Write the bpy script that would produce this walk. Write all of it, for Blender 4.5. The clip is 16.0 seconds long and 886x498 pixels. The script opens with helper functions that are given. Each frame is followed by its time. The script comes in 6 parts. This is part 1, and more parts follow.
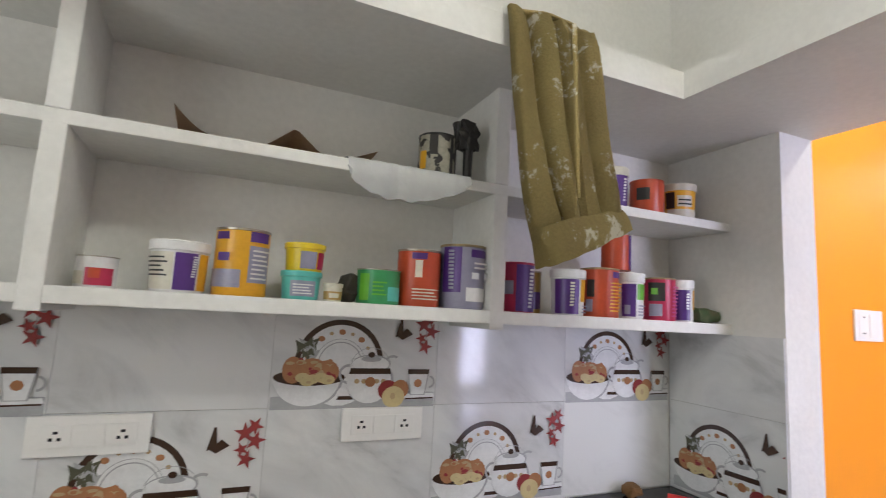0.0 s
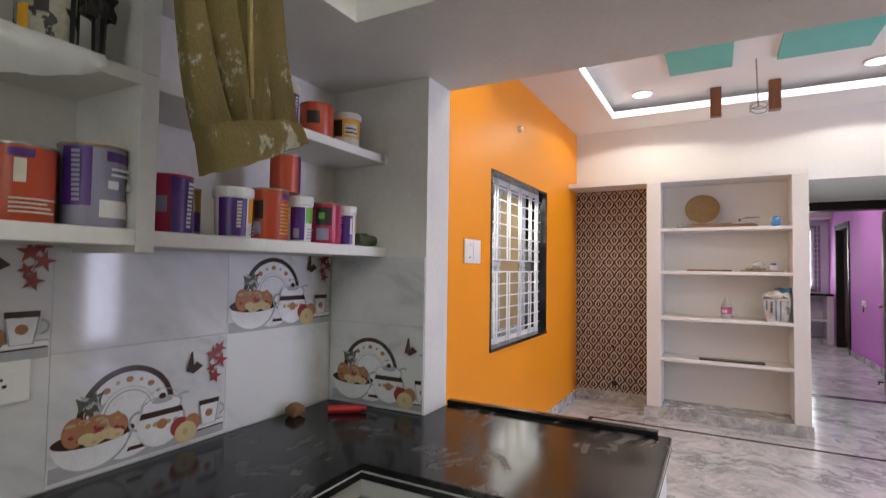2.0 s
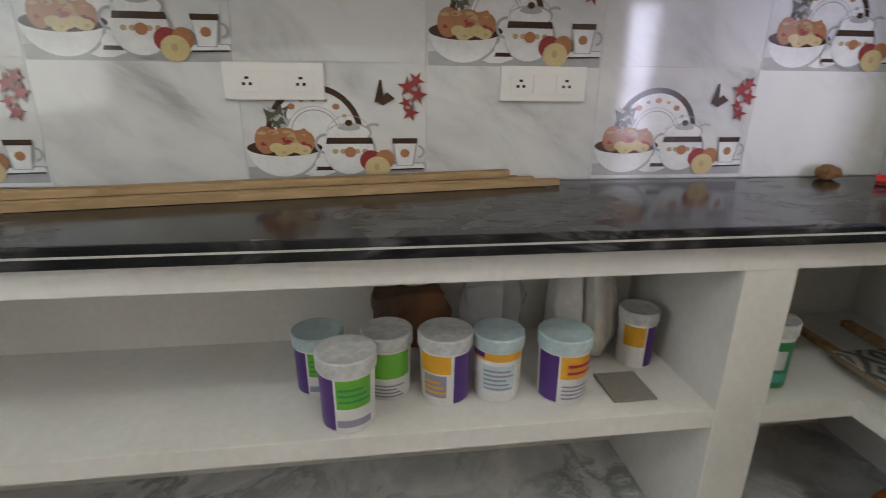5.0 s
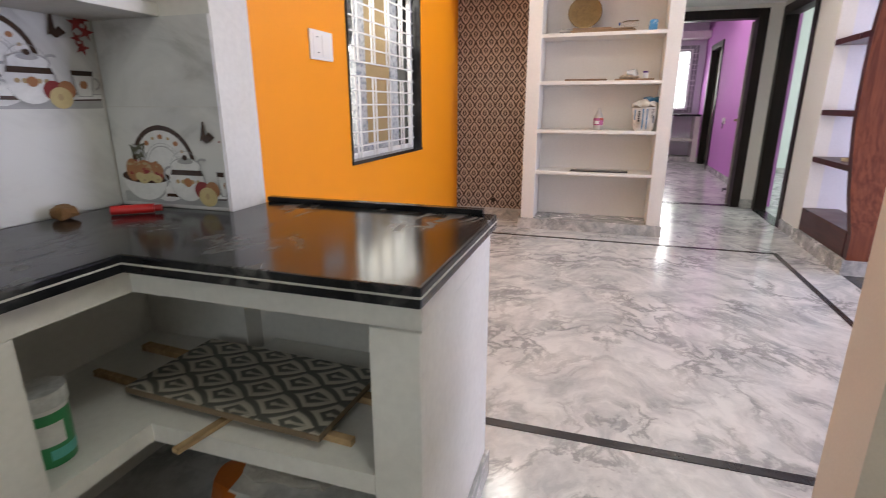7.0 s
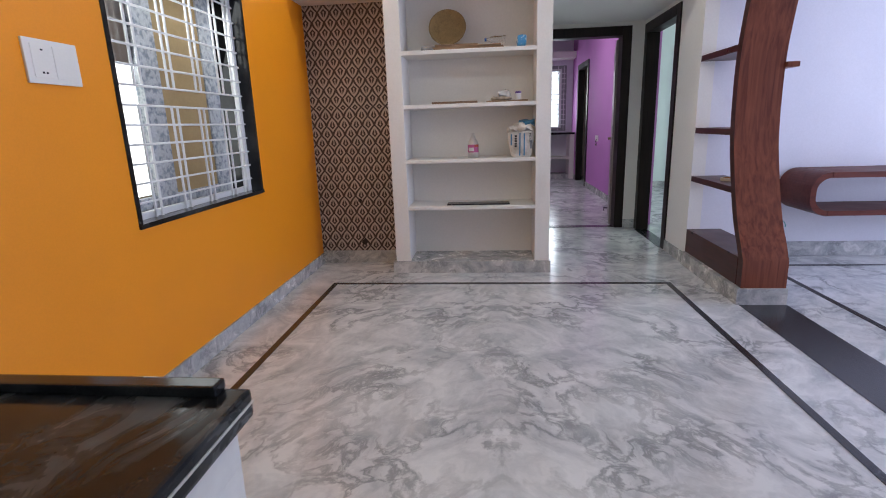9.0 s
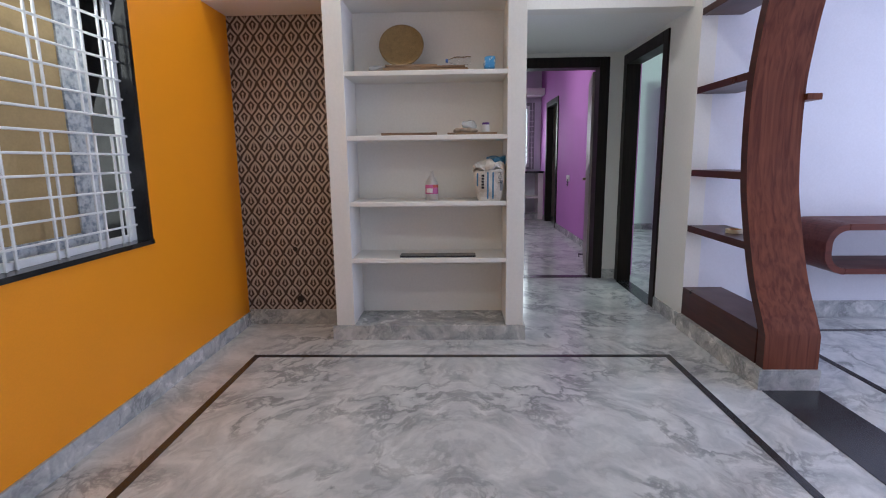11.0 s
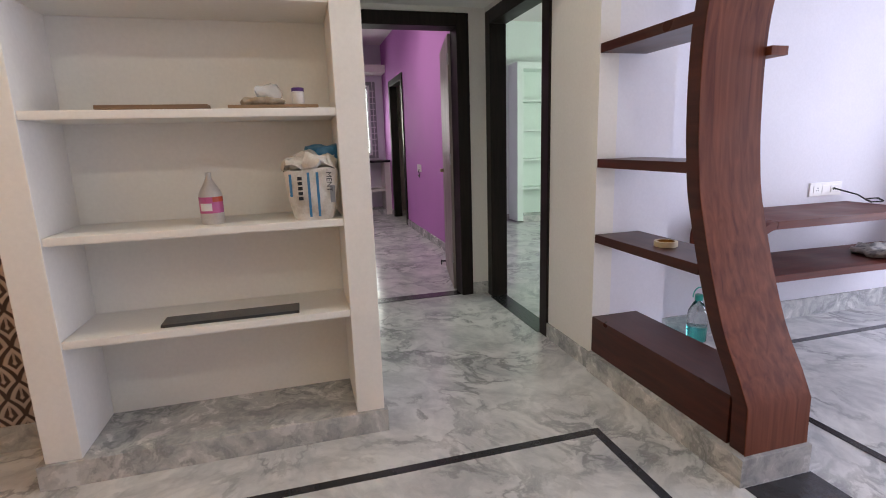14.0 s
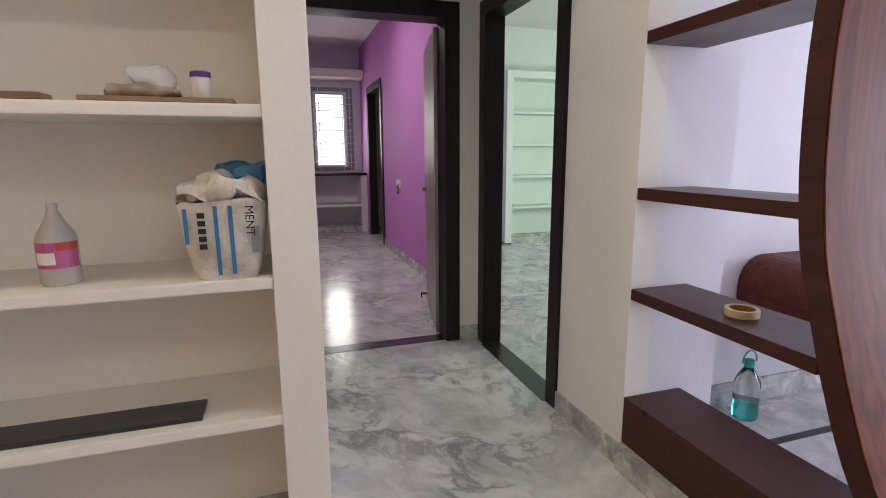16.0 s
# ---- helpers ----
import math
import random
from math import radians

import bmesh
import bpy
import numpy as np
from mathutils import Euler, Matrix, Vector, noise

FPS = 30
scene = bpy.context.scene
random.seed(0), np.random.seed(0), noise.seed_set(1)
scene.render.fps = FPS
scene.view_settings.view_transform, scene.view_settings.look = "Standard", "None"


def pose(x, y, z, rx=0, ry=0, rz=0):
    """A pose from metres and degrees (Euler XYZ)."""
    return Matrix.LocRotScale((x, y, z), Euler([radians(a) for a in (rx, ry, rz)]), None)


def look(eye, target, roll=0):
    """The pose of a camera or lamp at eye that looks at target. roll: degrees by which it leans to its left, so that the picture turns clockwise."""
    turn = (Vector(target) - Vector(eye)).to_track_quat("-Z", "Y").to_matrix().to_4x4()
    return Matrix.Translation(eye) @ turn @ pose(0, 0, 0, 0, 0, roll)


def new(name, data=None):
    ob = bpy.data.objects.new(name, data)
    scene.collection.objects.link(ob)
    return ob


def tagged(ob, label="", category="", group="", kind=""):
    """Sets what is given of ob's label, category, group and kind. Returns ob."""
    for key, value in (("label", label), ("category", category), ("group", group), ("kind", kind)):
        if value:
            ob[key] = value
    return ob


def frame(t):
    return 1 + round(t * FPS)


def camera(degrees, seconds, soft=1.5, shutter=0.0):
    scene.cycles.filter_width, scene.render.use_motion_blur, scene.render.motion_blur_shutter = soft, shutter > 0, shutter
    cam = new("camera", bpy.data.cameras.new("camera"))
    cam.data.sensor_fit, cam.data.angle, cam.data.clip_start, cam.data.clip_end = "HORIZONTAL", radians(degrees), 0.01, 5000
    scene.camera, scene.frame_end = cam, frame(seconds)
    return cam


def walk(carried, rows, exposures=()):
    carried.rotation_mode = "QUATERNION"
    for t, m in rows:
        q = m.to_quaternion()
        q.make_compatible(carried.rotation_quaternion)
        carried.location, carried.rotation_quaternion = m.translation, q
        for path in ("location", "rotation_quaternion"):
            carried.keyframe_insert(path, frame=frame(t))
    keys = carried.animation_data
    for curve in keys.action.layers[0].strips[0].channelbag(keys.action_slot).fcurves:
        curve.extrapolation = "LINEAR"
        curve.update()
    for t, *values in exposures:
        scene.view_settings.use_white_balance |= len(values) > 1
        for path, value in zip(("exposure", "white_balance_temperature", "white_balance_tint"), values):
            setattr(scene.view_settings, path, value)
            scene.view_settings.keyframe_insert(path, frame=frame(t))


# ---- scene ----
cam = camera(82.5, 16.0, soft=1.0, shutter=0.2)
METRES, EYE, TILT, LEAN, TURN = 4.64, 1.485, 0.0, 0.0, -23.5
ROWS = [
    (0.0, 0.0, 0.0, 0.0, -0.39, 7.3, -3.02),
    (0.5, -0.0032, 0.0087, 0.0031, -14.45, 8.74, -2.35),
    (1.0, -0.0092, 0.0131, 0.0045, -30.92, 11.2, -1.54),
    (1.5, -0.0104, 0.0132, 0.0029, -39.45, 10.26, -1.18),
    (2.0, -0.0024, 0.0181, -0.0127, -37.96, 2.17, -0.8),
    (2.5, 0.0044, 0.0196, -0.0298, -31.28, -5.87, -0.81),
    (3.0, 0.0063, 0.015, -0.0435, -19.75, -10.71, -1.83),
    (3.5, -0.002, 0.0134, -0.0535, -4.3, -12.78, -2.16),
    (3.7, -0.005, 0.0125, -0.0565, 4.4, -13.9, -2.1),
    (4.6, -0.004, 0.010, -0.066, 22.0, -17.5, -1.0),
    (5.8, 0.0145, 0.0055, -0.0668, -13.2, -19.6, 0.3),
    (6.0, 0.023, 0.0035, -0.0661, -19.7, -19.11, 0.37),
    (6.5, 0.042, -0.001, -0.061, -34.09, -16.86, 0.44),
    (7.0, 0.0713, 0.0112, -0.0569, -48.79, -15.96, 0.05),
    (7.5, 0.0973, 0.0331, -0.0509, -57.05, -15.66, 0.16),
    (8.0, 0.1359, 0.0481, -0.0478, -60.61, -15.17, 0.67),
    (8.5, 0.1904, 0.0568, -0.0463, -61.01, -14.17, 1.59),
    (11.0, 0.4016, 0.134, -0.0477, -64.79, -9.98, 0.72),
    (11.5, 0.4457, 0.1514, -0.0459, -72.8, -11.11, 0.74),
    (12.0, 0.4884, 0.1642, -0.0476, -77.31, -11.11, 1.18),
    (12.5, 0.5409, 0.1661, -0.0456, -76.12, -10.15, 1.68),
    (13.0, 0.5914, 0.1768, -0.0477, -75.96, -9.65, 1.46),
    (13.5, 0.6392, 0.2037, -0.0462, -80.21, -10.74, 1.6),
    (14.0, 0.6822, 0.2156, -0.0451, -82.17, -11.78, 1.77),
    (14.5, 0.7365, 0.2128, -0.043, -80.83, -10.49, 1.19),
    (15.0, 0.7801, 0.2159, -0.0421, -80.63, -9.61, 0.58),
    (15.5, 0.8229, 0.2326, -0.039, -83.28, -10.16, 0.37),
    (16.0, 0.8421, 0.241, -0.0392, -84.3, -10.57, 0.37),
]
walk(cam, [(t, pose(0, 0, EYE, TILT, LEAN, TURN) @ pose(METRES * x, METRES * y, METRES * z, 90 + pitch, roll, yaw)) for t, x, y, z, yaw, pitch, roll in ROWS],
     [(0.0, 0.72, 6600, 9), (0.5, 0.46, 6600, 9), (1.5, 0.15, 6600, 8), (2.5, 0.0, 6750, 9), (3.0, 0.22, 6650, 9), (3.5, 0.36, 6600, 9), (6.0, 0.62, 6850, 8), (6.5, 0.42, 6850, 8), (7.5, 0.26, 6800, 6), (8.5, -0.15, 6150, 4), (10.8, -0.42, 5850, 2), (11.5, -0.22, 6250, 1), (12.5, -0.32, 6450, 1), (14.5, -0.15, 7100, 3), (16.0, -0.17, 7050, 3)])

# ---- light ----
world = bpy.data.worlds.new("daylight")
scene.world = world
world.use_nodes = True
wn = world.node_tree.nodes
wsky = wn.new("ShaderNodeTexSky")
wsky.sky_type, wsky.sun_disc = "NISHITA", False
wsky.sun_elevation, wsky.sun_rotation = radians(72), radians(90)
world.node_tree.links.new(wsky.outputs[0], wn["Background"].inputs[0])
wn["Background"].inputs[1].default_value = 0.12
sun = new("sun", bpy.data.lights.new("sun", "SUN"))
sun.data.energy, sun.data.angle, sun.data.color = 2.0, radians(3), (1, 0.95, 0.86)
sun.matrix_world = look((0, 0, 10), (-3.0, 0.6, 0))


def area_light(name, eye, target, sx, sy, watts, colour):
    lamp = new(name, bpy.data.lights.new(name, "AREA"))
    lamp.data.shape, lamp.data.size, lamp.data.size_y = "RECTANGLE", sx, sy
    lamp.data.energy, lamp.data.color = watts, colour
    lamp.matrix_world = look(eye, target)
    return lamp


def point_light(name, at, watts, colour, radius=0.05):
    lamp = new(name, bpy.data.lights.new(name, "POINT"))
    lamp.data.energy, lamp.data.color, lamp.data.shadow_soft_size = watts, colour, radius
    lamp.location = at
    return lamp


# skylight in the openings, then the lamps of the rooms; some sources are added
area_light("living_daylight", (3.8, -5.95, 1.3), (3.8, 0, 1.1), 2.0, 2.2, 158, (0.71, 0.72, 1.0))
area_light("dining_daylight", (4.0, 1.72, 1.5), (4.0, 0, 0.9), 1.2, 1.25, 18, (1, 0.97, 0.92))
area_light("bedroom_daylight", (13.1, -1.43, 1.74), (9, -1.0, 0.4), 0.42, 1.15, 9, (0.96, 0.97, 1.0))
area_light("bedroom_lamp", (9.6, -0.7, 3.05), (9.6, -0.7, 0), 0.5, 0.5, 26, (1.0, 0.98, 0.97))
# unseen source, added and aimed to light the second room's east wall
area_light("added_room_fill", (7.4, -5.85, 1.5), (10.2, -3, 1.1), 1.4, 1.4, 92, (0.84, 1.0, 0.93))
# added fill from the kitchen's west end, where no window is known
area_light("added_kitchen_fill", (-1.52, 0.0, 1.55), (1, 0.3, 1.2), 1.0, 1.1, 7, (0.94, 0.98, 1.0))
# the western pair, at x 2.6, is added for frontal light
LAMPS = [(5.04, 0.70), (5.04, -1.03), (2.6, 0.70), (2.6, -1.03)]
for lx, ly in LAMPS:
    lamp = new("downlight_glow", bpy.data.lights.new("downlight_glow", "SPOT"))
    lamp.data.energy, lamp.data.color, lamp.data.spot_size, lamp.data.shadow_soft_size = 21, (1.0, 0.96, 0.90), radians(150), 0.05
    lamp.location = (lx, ly, 3.02)
# unseen lamp, added to brighten the kitchen
point_light("added_kitchen_glow", (0.5, -0.4, 2.80), 19, (0.95, 1.0, 0.97), 0.12)

# ---- materials ----
def mat(name, colour, rough=0.6, metal=0.0, var=0.08, scale=6.0, grain=90.0, bump=0.05, second=None, amount=0.5, spec=0.5, per=0.0):
    """A surface with variation at two scales: broad stains and fine grain; second: a stain's colour; per: variation object by object."""
    m = bpy.data.materials.new(name)
    m.use_nodes = True
    nt = m.node_tree
    N, L = nt.nodes, nt.links
    b = N["Principled BSDF"]
    b.inputs["Roughness"].default_value, b.inputs["Metallic"].default_value = rough, metal
    b.inputs["Specular IOR Level"].default_value = spec
    tc = N.new("ShaderNodeTexCoord")
    n1 = N.new("ShaderNodeTexNoise"); n1.inputs["Scale"].default_value = scale; n1.inputs["Detail"].default_value = 5
    n2 = N.new("ShaderNodeTexNoise"); n2.inputs["Scale"].default_value = grain; n2.inputs["Detail"].default_value = 3
    L.new(tc.outputs["Object"], n1.inputs[0]); L.new(tc.outputs["Object"], n2.inputs[0])
    r1 = N.new("ShaderNodeValToRGB")
    c = colour
    lo = second if second else tuple(max(0, v * (1 - 2 * var)) for v in c)
    r1.color_ramp.elements[0].color, r1.color_ramp.elements[1].color = (*lo, 1), (*c, 1)
    r1.color_ramp.elements[0].position, r1.color_ramp.elements[1].position = 0.5 - amount / 2, 0.5 + amount / 2 - 0.1
    L.new(n1.outputs[0], r1.inputs[0])
    mx = N.new("ShaderNodeMix"); mx.data_type, mx.blend_type = "RGBA", "MULTIPLY"
    mx.inputs[0].default_value = 1.0
    r2 = N.new("ShaderNodeMapRange"); r2.inputs[1].default_value, r2.inputs[2].default_value = 0.3, 0.7
    r2.inputs[3].default_value, r2.inputs[4].default_value = 1 - var, 1 + var * 0.4
    L.new(n2.outputs[0], r2.inputs[0])
    L.new(r1.outputs[0], mx.inputs[6]); L.new(r2.outputs[0], mx.inputs[7])
    last = mx.outputs[2]
    if per:
        oi = N.new("ShaderNodeObjectInfo")
        r3 = N.new("ShaderNodeMapRange"); r3.inputs[3].default_value, r3.inputs[4].default_value = 1 - per, 1.0
        m3 = N.new("ShaderNodeMix"); m3.data_type, m3.blend_type = "RGBA", "MULTIPLY"; m3.inputs[0].default_value = 1.0
        L.new(oi.outputs["Random"], r3.inputs[0]); L.new(last, m3.inputs[6]); L.new(r3.outputs[0], m3.inputs[7])
        last = m3.outputs[2]
    L.new(last, b.inputs["Base Color"])
    rr = N.new("ShaderNodeMapRange"); rr.inputs[3].default_value, rr.inputs[4].default_value = max(0.02, rough * 0.8), min(1, rough * 1.2)
    L.new(n1.outputs[0], rr.inputs[0]); L.new(rr.outputs[0], b.inputs["Roughness"])
    if bump:
        bp = N.new("ShaderNodeBump"); bp.inputs["Strength"].default_value = bump; bp.inputs["Distance"].default_value = 0.01
        L.new(n2.outputs[0], bp.inputs["Height"]); L.new(bp.outputs[0], b.inputs["Normal"])
    return m


def marble(name, light, mid, dark, scale=1.6, rough=0.12, veins=0.5, matched=None):
    """Polished marble: cloudy ground, soft grey patches and thin dark veins that wander; matched: the line y about which slabs mirror one another."""
    m = bpy.data.materials.new(name)
    m.use_nodes = True
    N, L = m.node_tree.nodes, m.node_tree.links
    b = N["Principled BSDF"]
    tc = N.new("ShaderNodeTexCoord")
    place = tc.outputs["Object"]
    if matched is not None:
        sp = N.new("ShaderNodeSeparateXYZ"); cb_ = N.new("ShaderNodeCombineXYZ")
        off = N.new("ShaderNodeMath"); off.operation = "SUBTRACT"; off.inputs[1].default_value = matched
        half = N.new("ShaderNodeMath"); half.operation = "PINGPONG"; half.inputs[1].default_value = 1.36
        turn = N.new("ShaderNodeMapping"); turn.inputs["Rotation"].default_value[2] = radians(38)
        slim = N.new("ShaderNodeMapping"); slim.inputs["Scale"].default_value = (0.82, 1.12, 1.0)
        L.new(place, sp.inputs[0]); L.new(sp.outputs["Y"], off.inputs[0]); L.new(off.outputs[0], half.inputs[0])
        L.new(sp.outputs["X"], cb_.inputs[0]); L.new(half.outputs[0], cb_.inputs[1]); L.new(sp.outputs["Z"], cb_.inputs[2])
        L.new(cb_.outputs[0], turn.inputs[0]); L.new(turn.outputs[0], slim.inputs[0])
        place = slim.outputs[0]
    warp = N.new("ShaderNodeTexNoise"); warp.inputs["Scale"].default_value = scale * 1.1; warp.inputs["Detail"].default_value = 6
    L.new(place, warp.inputs[0])
    mixv = N.new("ShaderNodeMix"); mixv.data_type, mixv.blend_type = "RGBA", "LINEAR_LIGHT"; mixv.inputs[0].default_value = 0.35
    L.new(place, mixv.inputs[6]); L.new(warp.outputs["Color"], mixv.inputs[7])
    cloud = N.new("ShaderNodeTexNoise"); cloud.inputs["Scale"].default_value = scale * 2.2; cloud.inputs["Detail"].default_value = 9; cloud.inputs["Roughness"].default_value = 0.62
    L.new(mixv.outputs[2], cloud.inputs[0])
    ramp = N.new("ShaderNodeValToRGB")
    e = ramp.color_ramp.elements
    e[0].position, e[0].color = 0.36, (*mid, 1)
    e[1].position, e[1].color = 0.62, (*light, 1)
    L.new(cloud.outputs[0], ramp.inputs[0])
    ridge = N.new("ShaderNodeTexNoise"); ridge.inputs["Scale"].default_value = scale * 1.5; ridge.inputs["Detail"].default_value = 7; ridge.inputs["Roughness"].default_value = 0.6
    L.new(mixv.outputs[2], ridge.inputs[0])
    sub = N.new("ShaderNodeMath"); sub.operation = "SUBTRACT"; sub.inputs[1].default_value = 0.5
    ab = N.new("ShaderNodeMath"); ab.operation = "ABSOLUTE"
    L.new(ridge.outputs[0], sub.inputs[0]); L.new(sub.outputs[0], ab.inputs[0])
    vr = N.new("ShaderNodeMapRange"); vr.interpolation_type = "SMOOTHSTEP"
    vr.inputs[1].default_value, vr.inputs[2].default_value = 0.0, 0.06
    vr.inputs[3].default_value, vr.inputs[4].default_value = veins, 0.0
    L.new(ab.outputs[0], vr.inputs[0])
    patch = N.new("ShaderNodeTexNoise"); patch.inputs["Scale"].default_value = scale * 0.9; patch.inputs["Detail"].default_value = 3
    L.new(tc.outputs["Object"], patch.inputs[0])
    pr = N.new("ShaderNodeMapRange"); pr.inputs[1].default_value, pr.inputs[2].default_value = 0.4, 0.6
    L.new(patch.outputs[0], pr.inputs[0])
    mul = N.new("ShaderNodeMath"); mul.operation = "MULTIPLY"
    L.new(vr.outputs[0], mul.inputs[0]); L.new(pr.outputs[0], mul.inputs[1])
    fin = N.new("ShaderNodeMix"); fin.data_type = "RGBA"
    L.new(mul.outputs[0], fin.inputs[0]); L.new(ramp.outputs[0], fin.inputs[6]); fin.inputs[7].default_value = (*dark, 1)
    L.new(fin.outputs[2], b.inputs["Base Color"])
    rr = N.new("ShaderNodeMapRange"); rr.inputs[3].default_value, rr.inputs[4].default_value = rough * 0.7, rough * 1.6
    L.new(cloud.outputs[0], rr.inputs[0]); L.new(rr.outputs[0], b.inputs["Roughness"])
    return m


def wood(name, dark, light, stretch=(14, 14, 1.2), rough=0.3, spec=0.5):
    m = bpy.data.materials.new(name)
    m.use_nodes = True
    N, L = m.node_tree.nodes, m.node_tree.links
    b = N["Principled BSDF"]; b.inputs["Roughness"].default_value = rough; b.inputs["Specular IOR Level"].default_value = spec
    tc = N.new("ShaderNodeTexCoord"); mp = N.new("ShaderNodeMapping"); mp.inputs["Scale"].default_value = stretch
    n = N.new("ShaderNodeTexNoise"); n.inputs["Scale"].default_value = 2.4; n.inputs["Detail"].default_value = 8; n.inputs["Distortion"].default_value = 0.6
    n2 = N.new("ShaderNodeTexNoise"); n2.inputs["Scale"].default_value = 3.0
    r = N.new("ShaderNodeValToRGB")
    r.color_ramp.elements[0].color, r.color_ramp.elements[1].color = (*dark, 1), (*light, 1)
    r.color_ramp.elements[0].position, r.color_ramp.elements[1].position = 0.3, 0.7
    L.new(tc.outputs["Object"], mp.inputs[0]); L.new(mp.outputs[0], n.inputs[0]); L.new(n.outputs[0], r.inputs[0])
    L.new(tc.outputs["Object"], n2.inputs[0])
    L.new(r.outputs[0], b.inputs["Base Color"])
    rr = N.new("ShaderNodeMapRange"); rr.inputs[3].default_value, rr.inputs[4].default_value = rough * 0.6, rough * 1.5
    L.new(n2.outputs[0], rr.inputs[0]); L.new(rr.outputs[0], b.inputs["Roughness"])
    bp = N.new("ShaderNodeBump"); bp.inputs["Strength"].default_value = 0.06; bp.inputs["Distance"].default_value = 0.004
    L.new(n.outputs[0], bp.inputs["Height"]); L.new(bp.outputs[0], b.inputs["Normal"])
    return m


def glass(name, tint=(1, 1, 1), rough=0.02):
    m = bpy.data.materials.new(name)
    m.use_nodes = True
    b = m.node_tree.nodes["Principled BSDF"]
    b.inputs["Base Color"].default_value = (*tint, 1)
    b.inputs["Transmission Weight"].default_value, b.inputs["Roughness"].default_value, b.inputs["IOR"].default_value = 1.0, rough, 1.35
    return m


def glow(name, colour, strength):
    m = bpy.data.materials.new(name)
    m.use_nodes = True
    b = m.node_tree.nodes["Principled BSDF"]
    b.inputs["Base Color"].default_value = (*colour, 1)
    b.inputs["Emission Color"].default_value, b.inputs["Emission Strength"].default_value = (*colour, 1), strength
    return m


WHITE = mat("white_wall_paint", (0.80, 0.77, 0.73), 0.6, var=0.03, scale=1.5, grain=60, bump=0.05, second=(0.76, 0.73, 0.68))
KITCHEN_WHITE = mat("kitchen_wall_paint", (0.74, 0.73, 0.70), 0.6, var=0.05, scale=3, grain=50, bump=0.1, second=(0.66, 0.64, 0.60))
CEILING = mat("ceiling_paint", (0.82, 0.80, 0.78), 0.7, var=0.03, scale=1.2, grain=50, bump=0.04)
ORANGE = mat("orange_wall_paint", (0.89, 0.315, 0.006), 0.45, var=0.03, scale=2, grain=120, bump=0.06)
PURPLE = mat("purple_wall_paint", (0.56, 0.23, 0.58), 0.75, var=0.04, scale=2, grain=80, bump=0.05)
LILAC = mat("lilac_wall_paint", (0.76, 0.75, 0.80), 0.6, var=0.03, scale=2, grain=70, bump=0.05)
MINT = mat("mint_wall_paint", (0.72, 0.80, 0.76), 0.6, var=0.03, scale=2, grain=70, bump=0.05)
BEIGE = mat("beige_wall_paint", (0.68, 0.60, 0.52), 0.6, var=0.03, scale=2, grain=120, bump=0.06)
FLOOR = marble("floor_marble", (0.71, 0.71, 0.70), (0.46, 0.47, 0.48), (0.15, 0.155, 0.16), 2.1, 0.15, 0.62, matched=-0.17)
SKIRT = marble("skirting_marble", (0.58, 0.57, 0.55), (0.30, 0.31, 0.31), (0.16, 0.17, 0.17), 3.0, 0.22, 0.6)


def glazed_tile():
    """White glazed wall tile with soft grey streaks that run aslant, differently on each tile."""
    m = bpy.data.materials.new("wall_tile_glaze")
    m.use_nodes = True
    N, L = m.node_tree.nodes, m.node_tree.links
    b = N["Principled BSDF"]; b.inputs["Roughness"].default_value = 0.085
    tc, oi = N.new("ShaderNodeTexCoord"), N.new("ShaderNodeObjectInfo")
    sh = N.new("ShaderNodeMath"); sh.operation = "MULTIPLY"; sh.inputs[1].default_value = 37.0
    ad = N.new("ShaderNodeVectorMath"); ad.operation = "ADD"
    L.new(oi.outputs["Random"], sh.inputs[0]); L.new(tc.outputs["Object"], ad.inputs[0]); L.new(sh.outputs[0], ad.inputs[1])
    turn = N.new("ShaderNodeMapping"); turn.inputs["Rotation"].default_value = (0, radians(-38), radians(30))
    slim = N.new("ShaderNodeMapping"); slim.inputs["Scale"].default_value = (1.1, 3.0, 4.6)
    L.new(ad.outputs[0], turn.inputs[0]); L.new(turn.outputs[0], slim.inputs[0])
    n = N.new("ShaderNodeTexNoise"); n.inputs["Scale"].default_value = 1.5; n.inputs["Detail"].default_value = 8; n.inputs["Roughness"].default_value = 0.6; n.inputs["Distortion"].default_value = 0.5
    L.new(slim.outputs[0], n.inputs[0])
    r = N.new("ShaderNodeValToRGB"); e = r.color_ramp.elements
    e[0].position, e[0].color = 0.29, (0.40, 0.40, 0.40, 1)
    e[1].position, e[1].color = 0.56, (0.69, 0.69, 0.685, 1)
    k = e.new(0.42); k.color = (0.60, 0.60, 0.60, 1)
    L.new(n.outputs[0], r.inputs[0]); L.new(r.outputs[0], b.inputs["Base Color"])
    return m


TILE = glazed_tile()
GROUT = mat("tile_grout", (0.62, 0.60, 0.58), 0.8)
GRANITE = mat("black_granite", (0.010, 0.010, 0.012), 0.14, var=0.3, scale=4, grain=260, bump=0.0, second=(0.035, 0.036, 0.038), amount=0.3, spec=0.28)
DUSTY_GRANITE = mat("dusty_black_granite", (0.009, 0.009, 0.011), 0.13, var=0.3, scale=4, grain=260, bump=0.0, second=(0.024, 0.025, 0.027), amount=0.3, spec=0.2)


